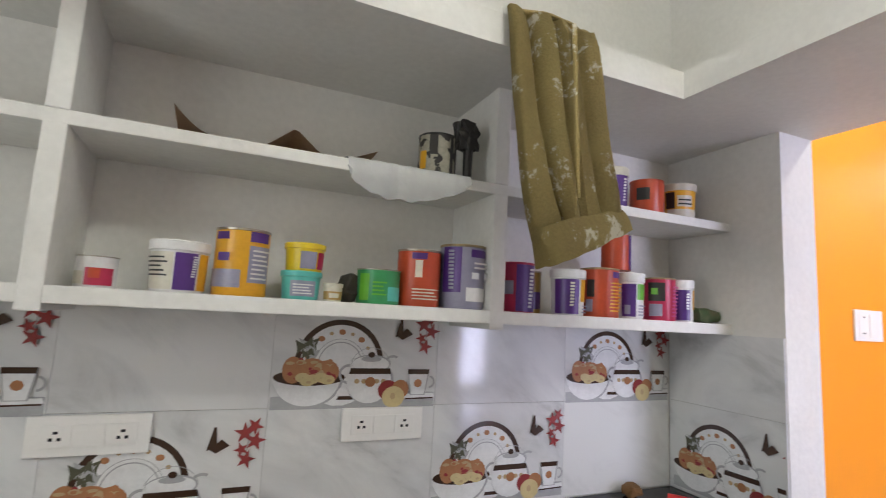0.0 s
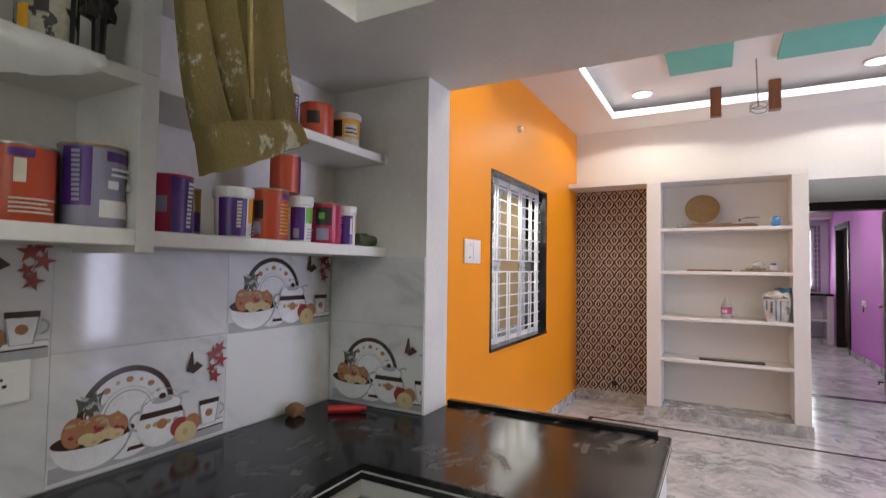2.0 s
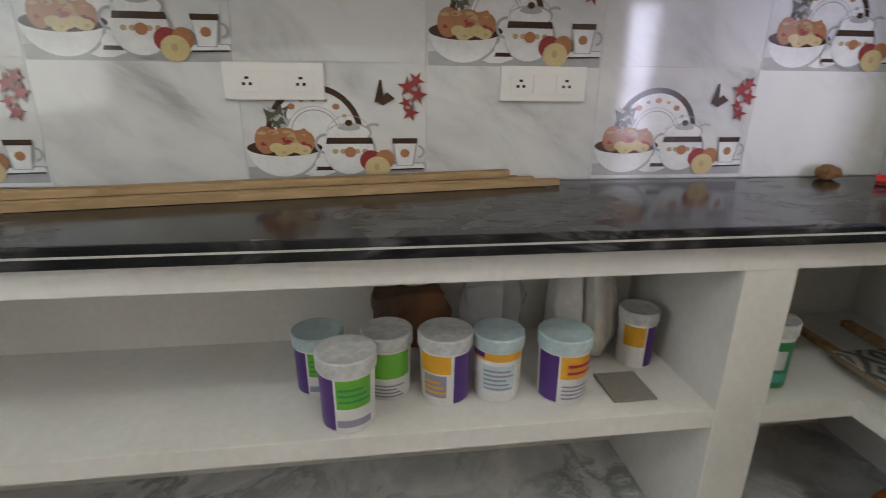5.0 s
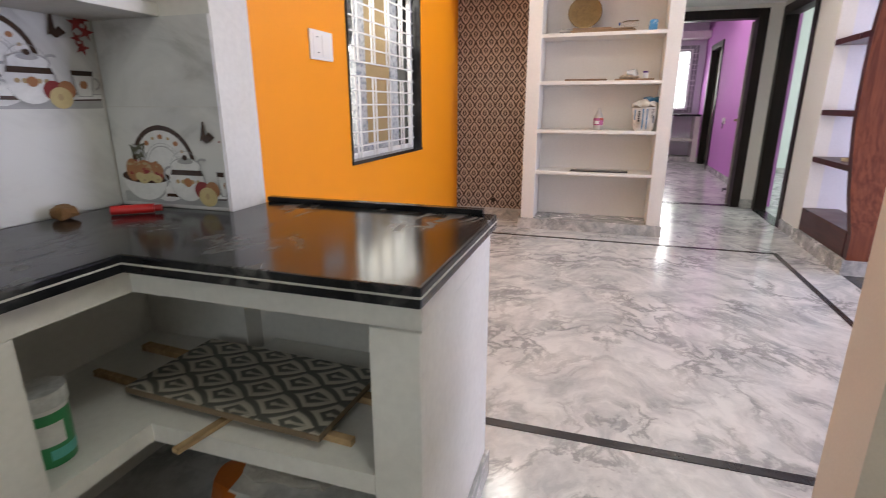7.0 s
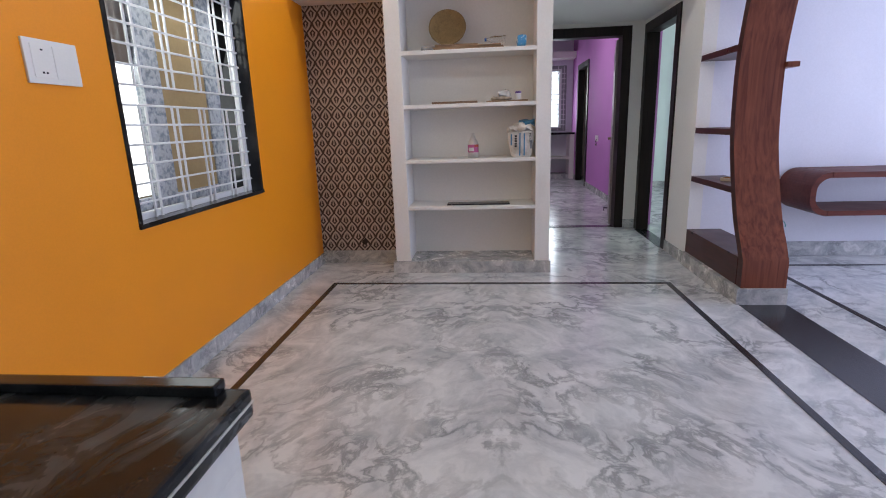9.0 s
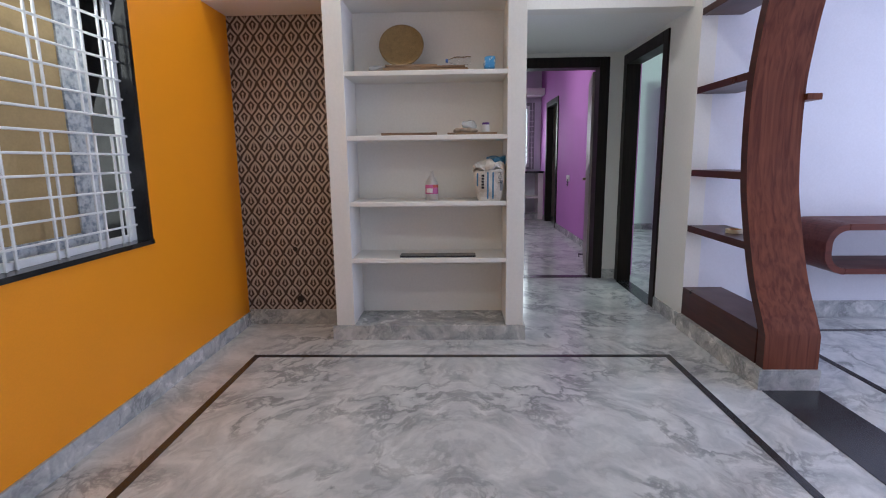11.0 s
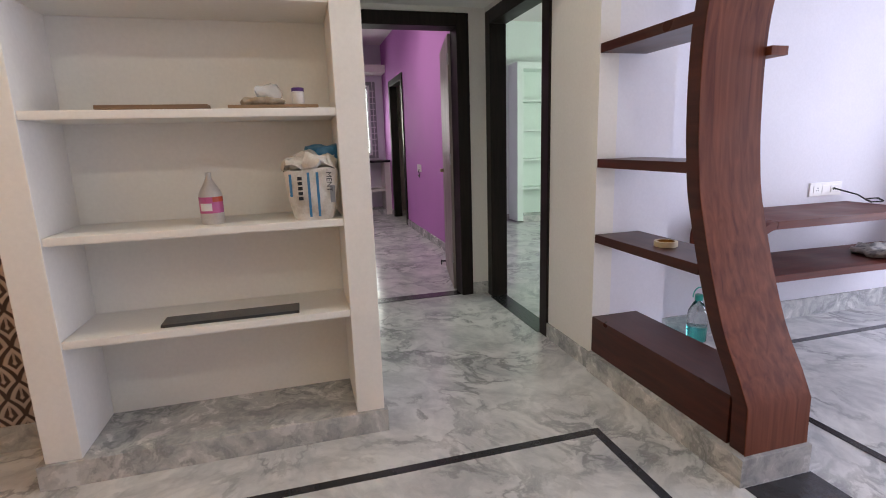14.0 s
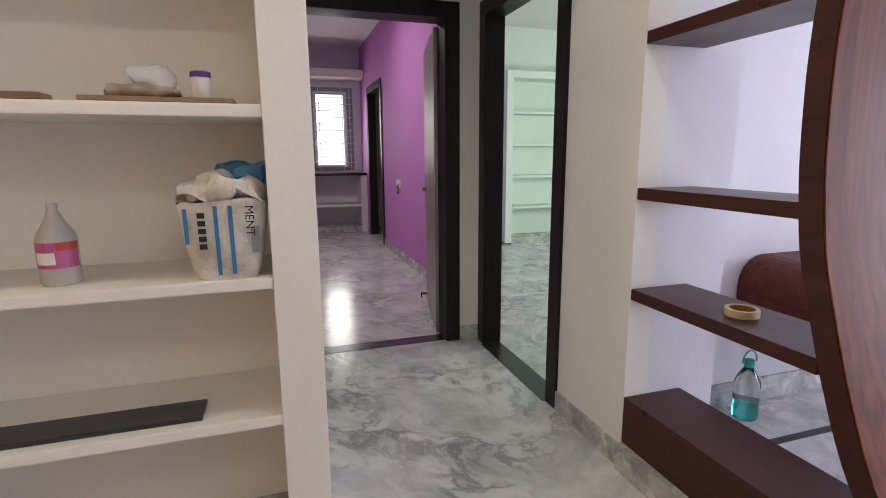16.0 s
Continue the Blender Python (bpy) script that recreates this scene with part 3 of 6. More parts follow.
# ---- doors ----
def door_frame(name, axis, at, depth, u0, u1, topz, label):
    f = thing(name, (at, (u0 + u1) / 2, 0) if axis == "x" else ((u0 + u1) / 2, at, 0), label, "door frame", kind="structure")
    w = 0.10
    for a, b, z0, z1 in ((u0, u0 + w, 0, topz), (u1 - w, u1, 0, topz), (u0 + w, u1 - w, topz - w, topz)):
        if axis == "x":
            part("jamb" if z0 == 0 else "head", bx(((at, a, z0), (at + depth, b, z1)), bevel=0.006), FRAME_DARK, f)
        else:
            part("jamb" if z0 == 0 else "head", bx(((a, at, z0), (b, at + depth, z1)), bevel=0.006), FRAME_DARK, f)
    return f


door_frame("door_1", "x", 7.265, 0.18, -1.69, -0.64, 2.255, "dark stained wooden bedroom door frame")
door_frame("door_2", "y", -1.95, 0.135, 6.165, 7.24, 2.255, "dark stained wooden door frame")
door_frame("door_3", "y", -2.07, 0.13, 11.25, 12.45, 2.36, "dark stained wooden door frame in a purple wall")

# ---- divider ----
div = thing("divider_shelf", (5.1, -1.96, 0), "mahogany laminate shelf divider with a curved post", "shelf divider")
part("plinth", bx(((4.595, -2.13, 0), (5.648, -1.80, 0.115)), bevel=0.003), SKIRT, div, "pale marble plinth")
FRONT = [(0.115, 4.62), (0.30, 4.625), (0.38, 4.66), (0.48, 4.728), (0.58, 4.776), (0.77, 4.846), (1.05, 4.93), (1.27, 4.957), (1.5, 4.967), (1.7, 4.962), (1.976, 4.91), (2.2, 4.845), (2.45, 4.76), (2.7, 4.65), (2.955, 4.55)]


def front_x(z):
    """The curve of the post's face, smoothed between its knots."""
    for (z0, x0), (z1, x1) in zip(FRONT, FRONT[1:]):
        if z <= z1:
            return x0 + (x1 - x0) * (z - z0) / (z1 - z0)
    return FRONT[-1][1]


zs = [0.115, 0.30] + [0.30 + (2.955 - 0.30) * k / 60 for k in range(1, 61)]
smooth_x = [front_x(z) if z <= 0.30 else sum(front_x(min(2.955, max(0.30, z + d))) for d in (-0.06, -0.03, 0, 0.03, 0.06)) / 5 for z in zs]
outline = [(x, z) for x, z in zip(smooth_x, zs)] + [(x + 0.065, z) for x, z in zip(smooth_x[::-1], zs[::-1])]
bm = bmesh.new()
prism(bm, outline, "y", -2.12, -1.83)
bmesh.ops.remove_doubles(bm, verts=bm.verts, dist=1e-4)
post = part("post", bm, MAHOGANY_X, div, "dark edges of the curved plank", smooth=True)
bm = bmesh.new()
for k in range(len(zs) - 1):
    q = [bm.verts.new(p) for p in ((smooth_x[k] - 0.004, -2.122, zs[k]), (smooth_x[k] - 0.004, -1.828, zs[k]), (smooth_x[k + 1] - 0.004, -1.828, zs[k + 1]), (smooth_x[k + 1] - 0.004, -2.122, zs[k + 1]))]
    bm.faces.new(q)
bmesh.ops.remove_doubles(bm, verts=bm.verts, dist=1e-4)
bmesh.ops.solidify(bm, geom=bm.faces[:], thickness=0.004)
sub("face_panel", bm, MAHOGANY, post, "glossy reddish-brown veneer with scuffs", smooth=True)
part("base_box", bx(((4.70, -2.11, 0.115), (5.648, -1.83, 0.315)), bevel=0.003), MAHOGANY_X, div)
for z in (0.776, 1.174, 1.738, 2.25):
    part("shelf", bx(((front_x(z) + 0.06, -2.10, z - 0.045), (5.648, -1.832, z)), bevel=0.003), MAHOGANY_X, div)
part("bracket", bx(((4.93, -2.20, 1.57), (5.10, -2.118, 1.605)), bevel=0.003), MAHOGANY, div)

# ---- television shelf in the living room ----
tv = thing("tv_shelf", (5.67, -3.5, 0.44), "wall-hung mahogany shelf loop with rounded ends", "tv shelf")


def loop(y0, y1, z0, z1, r, n=8):
    pts = []
    for cy, cz, a0 in ((y1 - r, z1 - r, 0), (y0 + r, z1 - r, 90), (y0 + r, z0 + r, 180), (y1 - r, z0 + r, 270)):
        for k in range(n + 1):
            a = radians(a0 + 90 * k / n)
            pts.append((cy + r * math.cos(a), cz + r * math.sin(a)))
    return pts


TV_WOOD = wood("satin_mahogany", (0.080, 0.018, 0.012), (0.14, 0.036, 0.023), (12, 1.2, 12), rough=0.42, spec=0.2)


def bent_board(name, centre, half):
    """A board bent along a line of (y, z), of even thickness, as deep as the shelf."""
    edges = []
    for k, (y, z) in enumerate(centre):
        a, b = centre[max(0, k - 1)], centre[min(len(centre) - 1, k + 1)]
        d = math.hypot(b[0] - a[0], b[1] - a[1])
        ny, nz = -(b[1] - a[1]) / d * half, (b[0] - a[0]) / d * half
        edges.append(((y + ny, z + nz), (y - ny, z - nz)))
    bm = bmesh.new()
    rows = [[bm.verts.new((x, *p)) for p in (o, i_) for x in (5.44, 5.915)] for o, i_ in edges]
    for p, q in zip(rows, rows[1:]):
        for a, b in ((0, 1), (1, 3), (3, 2), (2, 0)):
            bm.faces.new((p[a], p[b], q[b], q[a]))
    bm.faces.new([rows[0][k] for k in (0, 1, 3, 2)]); bm.faces.new([rows[-1][k] for k in (2, 3, 1, 0)])
    bmesh.ops.recalc_face_normals(bm, faces=bm.faces)
    part(name, bm, TV_WOOD, tv, smooth=False)


# the upper board ends free; the lower one runs on and sweeps up the wall
ring = loop(-4.7, -2.705, 0.472, 0.78, 0.125, 10)
bent_board("top_board", [(-3.96, 0.78)] + [(-3.96 + 0.113 * k, 0.78) for k in range(1, 10)] + [(-2.835, 0.78)], 0.022)
bent_board("rounded_end", ring[10::-1] + ring[:32:-1], 0.022)
bent_board("bottom_board", [(-2.835, 0.472), (-3.2, 0.472), (-3.6, 0.470), (-4.0, 0.466), (-4.36, 0.466)], 0.020)
bent_board("rising_board", [(-3.87, 0.428), (-4.0, 0.415), (-4.12, 0.408), (-4.25, 0.413), (-4.38, 0.438), (-4.48, 0.52), (-4.58, 0.70), (-4.67, 0.94), (-4.75, 1.2), (-4.86, 1.5)], 0.020)


def socket_plate(axis, at, u0, u1, z0, z1, label, cols=3, facing=-1):
    """A wall switch or socket plate with its rockers; axis: the direction that the wall faces."""
    d = facing
    def B(a, b, c, e, lo, hi):
        return ((at + d * lo, a, c), (at + d * hi, b, e)) if axis == "x" else ((a, at + d * lo, c), (b, at + d * hi, e))
    p = thing("switch_plate", (at, (u0 + u1) / 2, z0) if axis == "x" else ((u0 + u1) / 2, at, z0), label, "switch plate")
    part("plate", bx(B(u0, u1, z0, z1, 0, 0.010), bevel=0.003), PLASTIC, p)
    w = (u1 - u0) * 0.8 / cols
    for k in range(cols):
        a = u0 + (u1 - u0) * 0.1 + k * w
        rock = part("rocker" if k % 2 else "socket", bx(B(a + 0.003, a + w - 0.003, z0 + 0.02, z1 - 0.02, 0.010, 0.0125), bevel=0.001), PLASTIC, p)
        if k % 2 == 0:
            m_ = (a + w / 2)
            tagged(sub("pin_hole", bx(B(m_ - 0.012, m_ - 0.004, z0 + 0.035, z0 + 0.042, 0.0125, 0.0132), B(m_ + 0.004, m_ + 0.012, z0 + 0.035, z0 + 0.042, 0.0125, 0.0132), B(m_ - 0.005, m_ + 0.005, z1 - 0.04, z1 - 0.034, 0.0125, 0.0132)), INLAY, rock), kind="stuff")
    return p


socket_plate("y", 1.4285, 0.342, 0.579, 1.122, 1.212, "white plastic socket plate on the kitchen tiles")
socket_plate("y", 1.4285, -0.361, -0.116, 1.122, 1.212, "white plastic socket plate on the kitchen tiles")
socket_plate("y", 1.49, 2.88, 3.12, 1.46, 1.615, "white plastic switch plate on the orange wall", 2)
socket_plate("x", 5.92, -3.90, -3.62, 0.85, 0.94, "white plastic socket plate above the television shelf")
purple_socket = socket_plate("y", -1.96, 10.2, 10.42, 0.90, 1.0, "white plastic socket on the purple wall", 2, 1)

# ---- dining window ----
STRIPE = mat("pale_blue_frame_metal", (0.50, 0.52, 0.55), 0.4, var=0.2, scale=30, second=(0.22, 0.25, 0.30), amount=0.25)
win = thing("window_1", (4.0, 1.6, 0.85), "white barred window in a black granite surround", "window", kind="structure")
W0, W1, WB, WT = 3.31, 4.615, 0.86, 2.14
part("window_surround", bx(((W1 - 0.025, 1.483, WB), (W1 + 0.003, 1.718, WT)), ((W0 - 0.003, 1.487, WB), (W0 + 0.025, 1.718, WT)), ((W0 + 0.025, 1.483, WT - 0.025), (W1 - 0.025, 1.718, WT))), GRANITE, win, "black granite reveal")
part("window_sill", bx(((W0 - 0.004, 1.476, WB - 0.022), (W1 + 0.004, 1.718, WB + 0.002)), bevel=0.003), GRANITE, win, "black granite sill")
fy = 1.585
part("window_frame", bx(((W0 + 0.025, fy, WB + 0.003), (W0 + 0.06, fy + 0.03, WT - 0.025)), ((W1 - 0.055, fy - 0.03, WB + 0.003), (W1 - 0.025, fy, WT - 0.025)),
    ((W0 + 0.06, fy - 0.03, WB + 0.003), (W1 - 0.055, fy, WB + 0.035)), ((W0 + 0.06, fy - 0.03, WT - 0.055), (W1 - 0.055, fy, WT - 0.025))), WHITE_METAL, win)
for x0, x1, st in ((W0 + 0.06, 3.78, 0.05), (3.72, 4.47, 0.15)):
    y_ = 1.64 if x0 == 3.72 else 1.67
    sash = part("sash", bx(((x0, y_, WB + 0.01), (x0 + st, y_ + 0.025, WT - 0.03)), ((x1 - st, y_, WB + 0.01), (x1, y_ + 0.025, WT - 0.03)), ((x0 + st, y_, WB + 0.01), (x1 - st, y_ + 0.025, WB + 0.08)), ((x0 + st, y_, WT - 0.09), (x1 - st, y_ + 0.025, WT - 0.03))), STRIPE, win, "patterned grey aluminium sash")
    if x0 == 3.72:
        sub("pane", bx(((x0 + st, y_ + 0.01, WB + 0.08), (x1 - st, y_ + 0.016, WT - 0.09))), mat("brown_paper", (0.42, 0.30, 0.14), 0.7, scale=8), sash, "pane covered with brown paper")
    else:
        g = sub("pane", bx(((x0 + st, y_ + 0.01, WB + 0.08), (x1 - st, y_ + 0.014, WT - 0.09))), GLASS, sash)
        g.visible_shadow = False
for k in range(13):
    z = WB + 0.085 + k * 0.092
    bm = bmesh.new(); tube(bm, [(W0 + 0.03, fy - 0.04, z), (W1 - 0.03, fy - 0.04, z)], 0.006, 6)
    part("bar", bm, WHITE_METAL, win, smooth=True)
for k, x in enumerate((3.52, 3.57, 3.78, 3.83, 4.04, 4.09, 4.30, 4.35, 4.47, 4.52)):
    for z0, z1 in ((WB + 0.003, WB + 0.55), (WB + 0.64, WT - 0.03)):
        bm = bmesh.new(); tube(bm, [(x, fy - 0.04, z0), (x, fy - 0.04, z1)], 0.007, 6)
        part("upright_bar", bm, WHITE_METAL, win, smooth=True)
single("neighbour_wall", bx(((0, 3.0, -0.14), (9, 3.2, 6))), mat("cream_render", (0.55, 0.48, 0.38), 0.8, scale=3), "cream rendered wall of the house next door", "wall", kind="structure")

# ---- bedroom ----
bw = thing("window_2", (13.2, -1.35, 1.02), "grey framed window with a net curtain of bars", "window", kind="structure")
GREYM = mat("grey_window_metal", (0.30, 0.31, 0.32), 0.4)
part("window_frame", bx(((13.18, -1.82, 1.04), (13.26, -1.66, 2.45)), ((13.18, -1.20, 1.04), (13.26, -1.01, 2.45)), ((13.18, -1.66, 1.04), (13.26, -1.20, 1.14)), ((13.18, -1.66, 2.33), (13.26, -1.20, 2.45)), bevel=0.01), GREYM, bw)
part("inner_frame", bx(((13.165, -1.71, 1.10), (13.179, -1.67, 2.38)), ((13.165, -1.19, 1.10), (13.179, -1.15, 2.38)), ((13.165, -1.67, 1.10), (13.179, -1.19, 1.13)), ((13.165, -1.67, 2.35), (13.179, -1.19, 2.38))), WHITE_METAL, bw, "pale inner window frame")
part("pane", bx(((13.27, -1.66, 1.14), (13.275, -1.20, 2.33))), glow("bright_frosted_glass", (0.93, 0.96, 1.0), 2.6), bw, "frosted pane full of daylight")
for k in range(11):
    z = 1.18 + k * 0.11
    bm = bmesh.new(); tube(bm, [(13.155, -1.80, z), (13.155, -1.02, z)], 0.007, 5); part("bar", bm, WHITE_METAL, bw)
for y in (-1.76, -1.63, -1.24, -1.08):
    bm = bmesh.new(); tube(bm, [(13.15, y, 1.05), (13.15, y, 2.44)], 0.007, 5); part("upright_bar", bm, WHITE_METAL, bw)
single("window_ledge", bx(((12.75, -1.955, 2.56), (13.2, 0.2, 2.69)), bevel=0.004), WHITE, "white concrete ledge above the bedroom window", "ledge", kind="structure")
desk = thing("bedroom_counter", (12.95, -0.9, 0), "white built-in counter with open shelves and a dark top", "counter")
part("top", bx(((12.68, -1.955, 0.97), (13.2, 0.3, 1.01)), bevel=0.004), GRANITE, desk, "dark granite top")
part("side_panel", bx(((12.72, -1.955, 0.0), (13.2, -1.85, 0.97))), WHITE, desk)
part("side_panel", bx(((12.72, -0.75, 0.0), (13.2, -0.65, 0.97))), WHITE, desk)
part("shelf", bx(((12.74, -1.85, 0.44), (13.2, -0.75, 0.48))), WHITE, desk)
part("plinth", bx(((12.74, -1.85, 0.0), (13.2, -0.75, 0.10))), SKIRT, desk)
leaf = thing("door_leaf", (7.44, -1.59, 0), "open grey-brown bedroom door leaf against the purple wall", "door")
bm = bx(((0, -0.018, 0.01), (0.90, 0.018, 2.14)), bevel=0.003)
bm.transform(pose(7.445, -1.585, 0, 0, 0, -11.5))
LEAF = wood("grey_door_laminate", (0.20, 0.16, 0.15), (0.34, 0.29, 0.27), rough=0.4)
dl = part("leaf", bm, LEAF, leaf)
for z in (0.25, 1.1, 1.9):
    bm = bmesh.new(); tube(bm, [(7.447, -1.565, z), (7.447, -1.565, z + 0.09)], 0.008, 8); part("hinge", bm, mat("steel_hinge", (0.5, 0.5, 0.5), 0.3, 1.0), leaf)
bm = bx(((0.80, 0.018, 1.0), (0.84, 0.05, 1.03)), ((0.74, 0.04, 1.0), (0.84, 0.055, 1.03)), bevel=0.003); bm.transform(pose(7.445, -1.585, 0, 0, 0, -11.5))
part("handle", bm, mat("brass_handle", (0.42, 0.33, 0.2), 0.3, 1.0), leaf, "dull metal handle")
bm = bx(((0.86, 0.018, 0.06), (0.875, 0.06, 0.075)), ((0.86, 0.06, 0.03), (0.875, 0.072, 0.08))); bm.transform(pose(7.445, -1.585, 0, 0, 0, -11.5))
part("door_stop", bm, INLAY, leaf, "black door stop")

# ---- second room ----
rs = thing("white_wall_shelves", (10.9, -4.6, 0), "white built-in shelves in the pale green room", "shelf unit")
part("side_panel", bx(((10.70, -3.72, 0.02), (11.048, -3.62, 2.35)), bevel=0.003), MINT, rs)
part("side_panel", bx(((10.70, -5.5, 0.02), (11.048, -5.4, 2.35)), bevel=0.003), MINT, rs)
part("top", bx(((10.70, -5.5, 2.35), (11.048, -3.62, 2.45)), bevel=0.003), MINT, rs)
part("plinth", bx(((10.70, -5.4, 0.0), (11.034, -3.72, 0.10))), SKIRT, rs)
for z in (0.55, 1.0, 1.45, 1.9):
    part("shelf", bx(((10.71, -5.4, z - 0.03), (11.048, -3.72, z)), bevel=0.003), MINT, rs)

# ---- ceiling fittings of the dining area ----
LED = glow("white_led_glow", (1.0, 0.96, 0.94), 9.0)
COVE = glow("cove_strip_glow", (0.93, 0.92, 1.0), 1.6)
# fittings for all four, the added western pair included
for lx, ly in LAMPS:
    d = thing("downlight", (lx, ly, 3.08), "round flush ceiling downlight, lit; the western pair is added", "downlight", "dining downlights")
    bm = bmesh.new(); lathe(bm, [(0, 3.083), (0.075, 3.083), (0.08, 3.09), (0.08, 3.098)], 28, (lx, ly, 0)); part("diffuser", bm, LED, d)
    bm = bmesh.new(); lathe(bm, [(0.08, 3.082), (0.095, 3.085), (0.097, 3.099), (0.08, 3.099)], 28, (lx, ly, 0)); part("rim", bm, PLASTIC, d)
# the strip's glow also gives the tray's side its lit look
single("cove_light_strip", bx(((T[0], T[3] - 0.012, H + 0.001), (T[1], T[3], H + 0.06)), ((T[0], T[2], H + 0.001), (T[1], T[2] + 0.012, H + 0.06)),
    ((T[1] - 0.012, T[2] + 0.012, H + 0.001), (T[1], T[3] - 0.012, H + 0.06)), ((T[0], T[2] + 0.012, H + 0.001), (T[0] + 0.012, T[3] - 0.012, H + 0.06))), COVE, "lit white strip round the recessed tray, with the tray's bright side in its glow", "light strip", kind="structure")
TEAL = mat("teal_paint", (0.12, 0.50, 0.42), 0.5)
AMBER = mat("amber_paint", (0.70, 0.24, 0.04), 0.5)
single("ceiling_panel", bx(((4.05, -0.03, 3.075), (4.64, 0.43, 3.099)), bevel=0.003), TEAL, "teal painted ceiling panel", "ceiling panel", "teal ceiling panels")
single("ceiling_panel", bx(((4.05, -0.90, 3.075), (4.64, -0.33, 3.099)), bevel=0.003), TEAL, "teal painted ceiling panel", "ceiling panel", "teal ceiling panels")
single("ceiling_panel", bx(((3.86, -0.40, 3.078), (4.00, 0.06, 3.099)), bevel=0.003), AMBER, "orange painted ceiling panel", "ceiling panel")
BLOCK = wood("brown_block_wood", (0.16, 0.055, 0.022), (0.26, 0.10, 0.04), rough=0.45)
for y in (0.09, -0.36):
    single("ceiling_block", bx(((5.16, y - 0.045, 2.84), (5.25, y + 0.045, 3.099)), bevel=0.004), BLOCK, "brown wooden block hanging from the ceiling", "wooden block", "ceiling blocks")
fan = thing("hanging_wire", (4.75, -0.22, 2.72), "grey electric wire hanging loose from the ceiling", "wire")
bm = bmesh.new(); tube(bm, [(4.6, -0.19, 3.099), (4.62, -0.195, 3.0), (4.66, -0.20, 2.90), (4.68, -0.205, 2.80), (4.70, -0.21, 2.74)], 0.006, 6); part("cable", bm, GREYM, fan, smooth=True)
bm = bmesh.new(); tube(bm, [(4.70 + 0.03 * math.sin(a * 0.5), -0.21 + 0.06 * math.cos(a), 2.71 + 0.035 * math.sin(a) + 0.004 * a) for a in [k * 0.42 for k in range(34)]], 0.004, 5); part("coil", bm, GREYM, fan, "loose coiled end", smooth=True)
bm = bmesh.new(); lathe(bm, [(0, 0), (0.022, 0.0), (0.025, 0.01), (0.02, 0.03), (0.0, 0.032)], 16)
bm.transform(pose(3.87, 1.49, 2.56, 90, 0, 0)); single("wall_knob", bm, PLASTIC, "white plastic cap on the orange wall", "wall cap", smooth=True)
# fitting made up to go with the added kitchen light
kl = thing("added_kitchen_lamp", (0.5, -0.4, 2.955), "round white ceiling lamp, unseen, added to light the kitchen", "ceiling lamp")
bm = bmesh.new(); lathe(bm, [(0, 2.93), (0.09, 2.93), (0.1, 2.94), (0.1, 2.958)], 24, (0.5, -0.4, 0)); part("diffuser", bm, LED, kl)

# ---- kitchen wall shelves ----
ks = thing("kitchen_wall_shelves", (0, 1.3, 1.465), "white plastered open shelves under the loft", "wall shelves")
part("shelf", bx(((-1.6, 1.175, 1.465), (1.585, 1.436, 1.50)), bevel=0.004), KITCHEN_WHITE, ks)
part("shelf", bx(((-1.6, 1.178, 1.815), (1.585, 1.436, 1.845)), bevel=0.004), KITCHEN_WHITE, ks)
for x in (-0.345, 0.655):
    part("upright", bx(((x, 1.173, 1.45), (x + 0.042, 1.437, 1.816)), ((x, 1.173, 1.844), (x + 0.042, 1.437, 2.119)), bevel=0.004), KITCHEN_WHITE, ks)


def can(name, label, x, y, z, r, h, body, lid, patches=(), style="tin", group=""):
    """A paint can or tub: body, rim and lid, and curved printed patches (from, to in degrees off the front; bottom, top as shares of the height; material)."""
    c = thing(name, (x, y, z), label, "paint can" if style == "tin" else "plastic tub", group)
    bm = bmesh.new()
    taper = 1.0 if style == "tin" else 0.93
    lathe(bm, [(0, 0.0), (r * taper * 0.97, 0.0), (r * taper, 0.004), (r, h * (0.96 if style == "tin" else 0.84)), (r * 0.96, h * (0.97 if style == "tin" else 0.86)), (0, h * (0.95 if style == "tin" else 0.86))], 28, (x, y, z))
    b = part("body", bm, body, c, smooth=True)
    bm = bmesh.new()
    if style == "tin":
        lathe(bm, [(r * 0.99, h * 0.955), (r * 1.03, h * 0.965), (r * 1.03, h * 0.995), (r * 0.95, h), (r * 0.90, h * 0.97), (r * 0.62, h * 0.965), (0, h * 0.965)], 28, (x, y, z))
    else:
        lathe(bm, [(r * 1.0, h * 0.80), (r * 1.07, h * 0.805), (r * 1.08, h * 0.98), (r * 1.03, h), (r * 0.93, h * 0.985), (0, h * 0.985)], 28, (x, y, z))
    part("lid", bm, lid, c, smooth=True)
    for k, (a0, a1, z0, z1, m) in enumerate(patches):
        bm = bmesh.new()
        n = max(2, int(abs(a1 - a0) / 9))
        rows = []
        for i in range(n + 1):
            a = radians(-90 + a0 + (a1 - a0) * i / n)
            col = []
            for s_ in (z0, z1):
                rr = r * (taper + (1 - taper) * s_) + 0.0008 + 0.0006 * k
                col.append(bm.verts.new((x + rr * math.cos(a), y + rr * math.sin(a), z + h * s_)))
            rows.append(col)
        for p, q in zip(rows, rows[1:]):
            bm.faces.new((p[0], q[0], q[1], p[1]))
        part("label", bm, m, c, smooth=True)
    return c


def ink(name, c, rough=0.35):
    return mat(name, c, rough, var=0.06, scale=25, grain=120, bump=0.0)


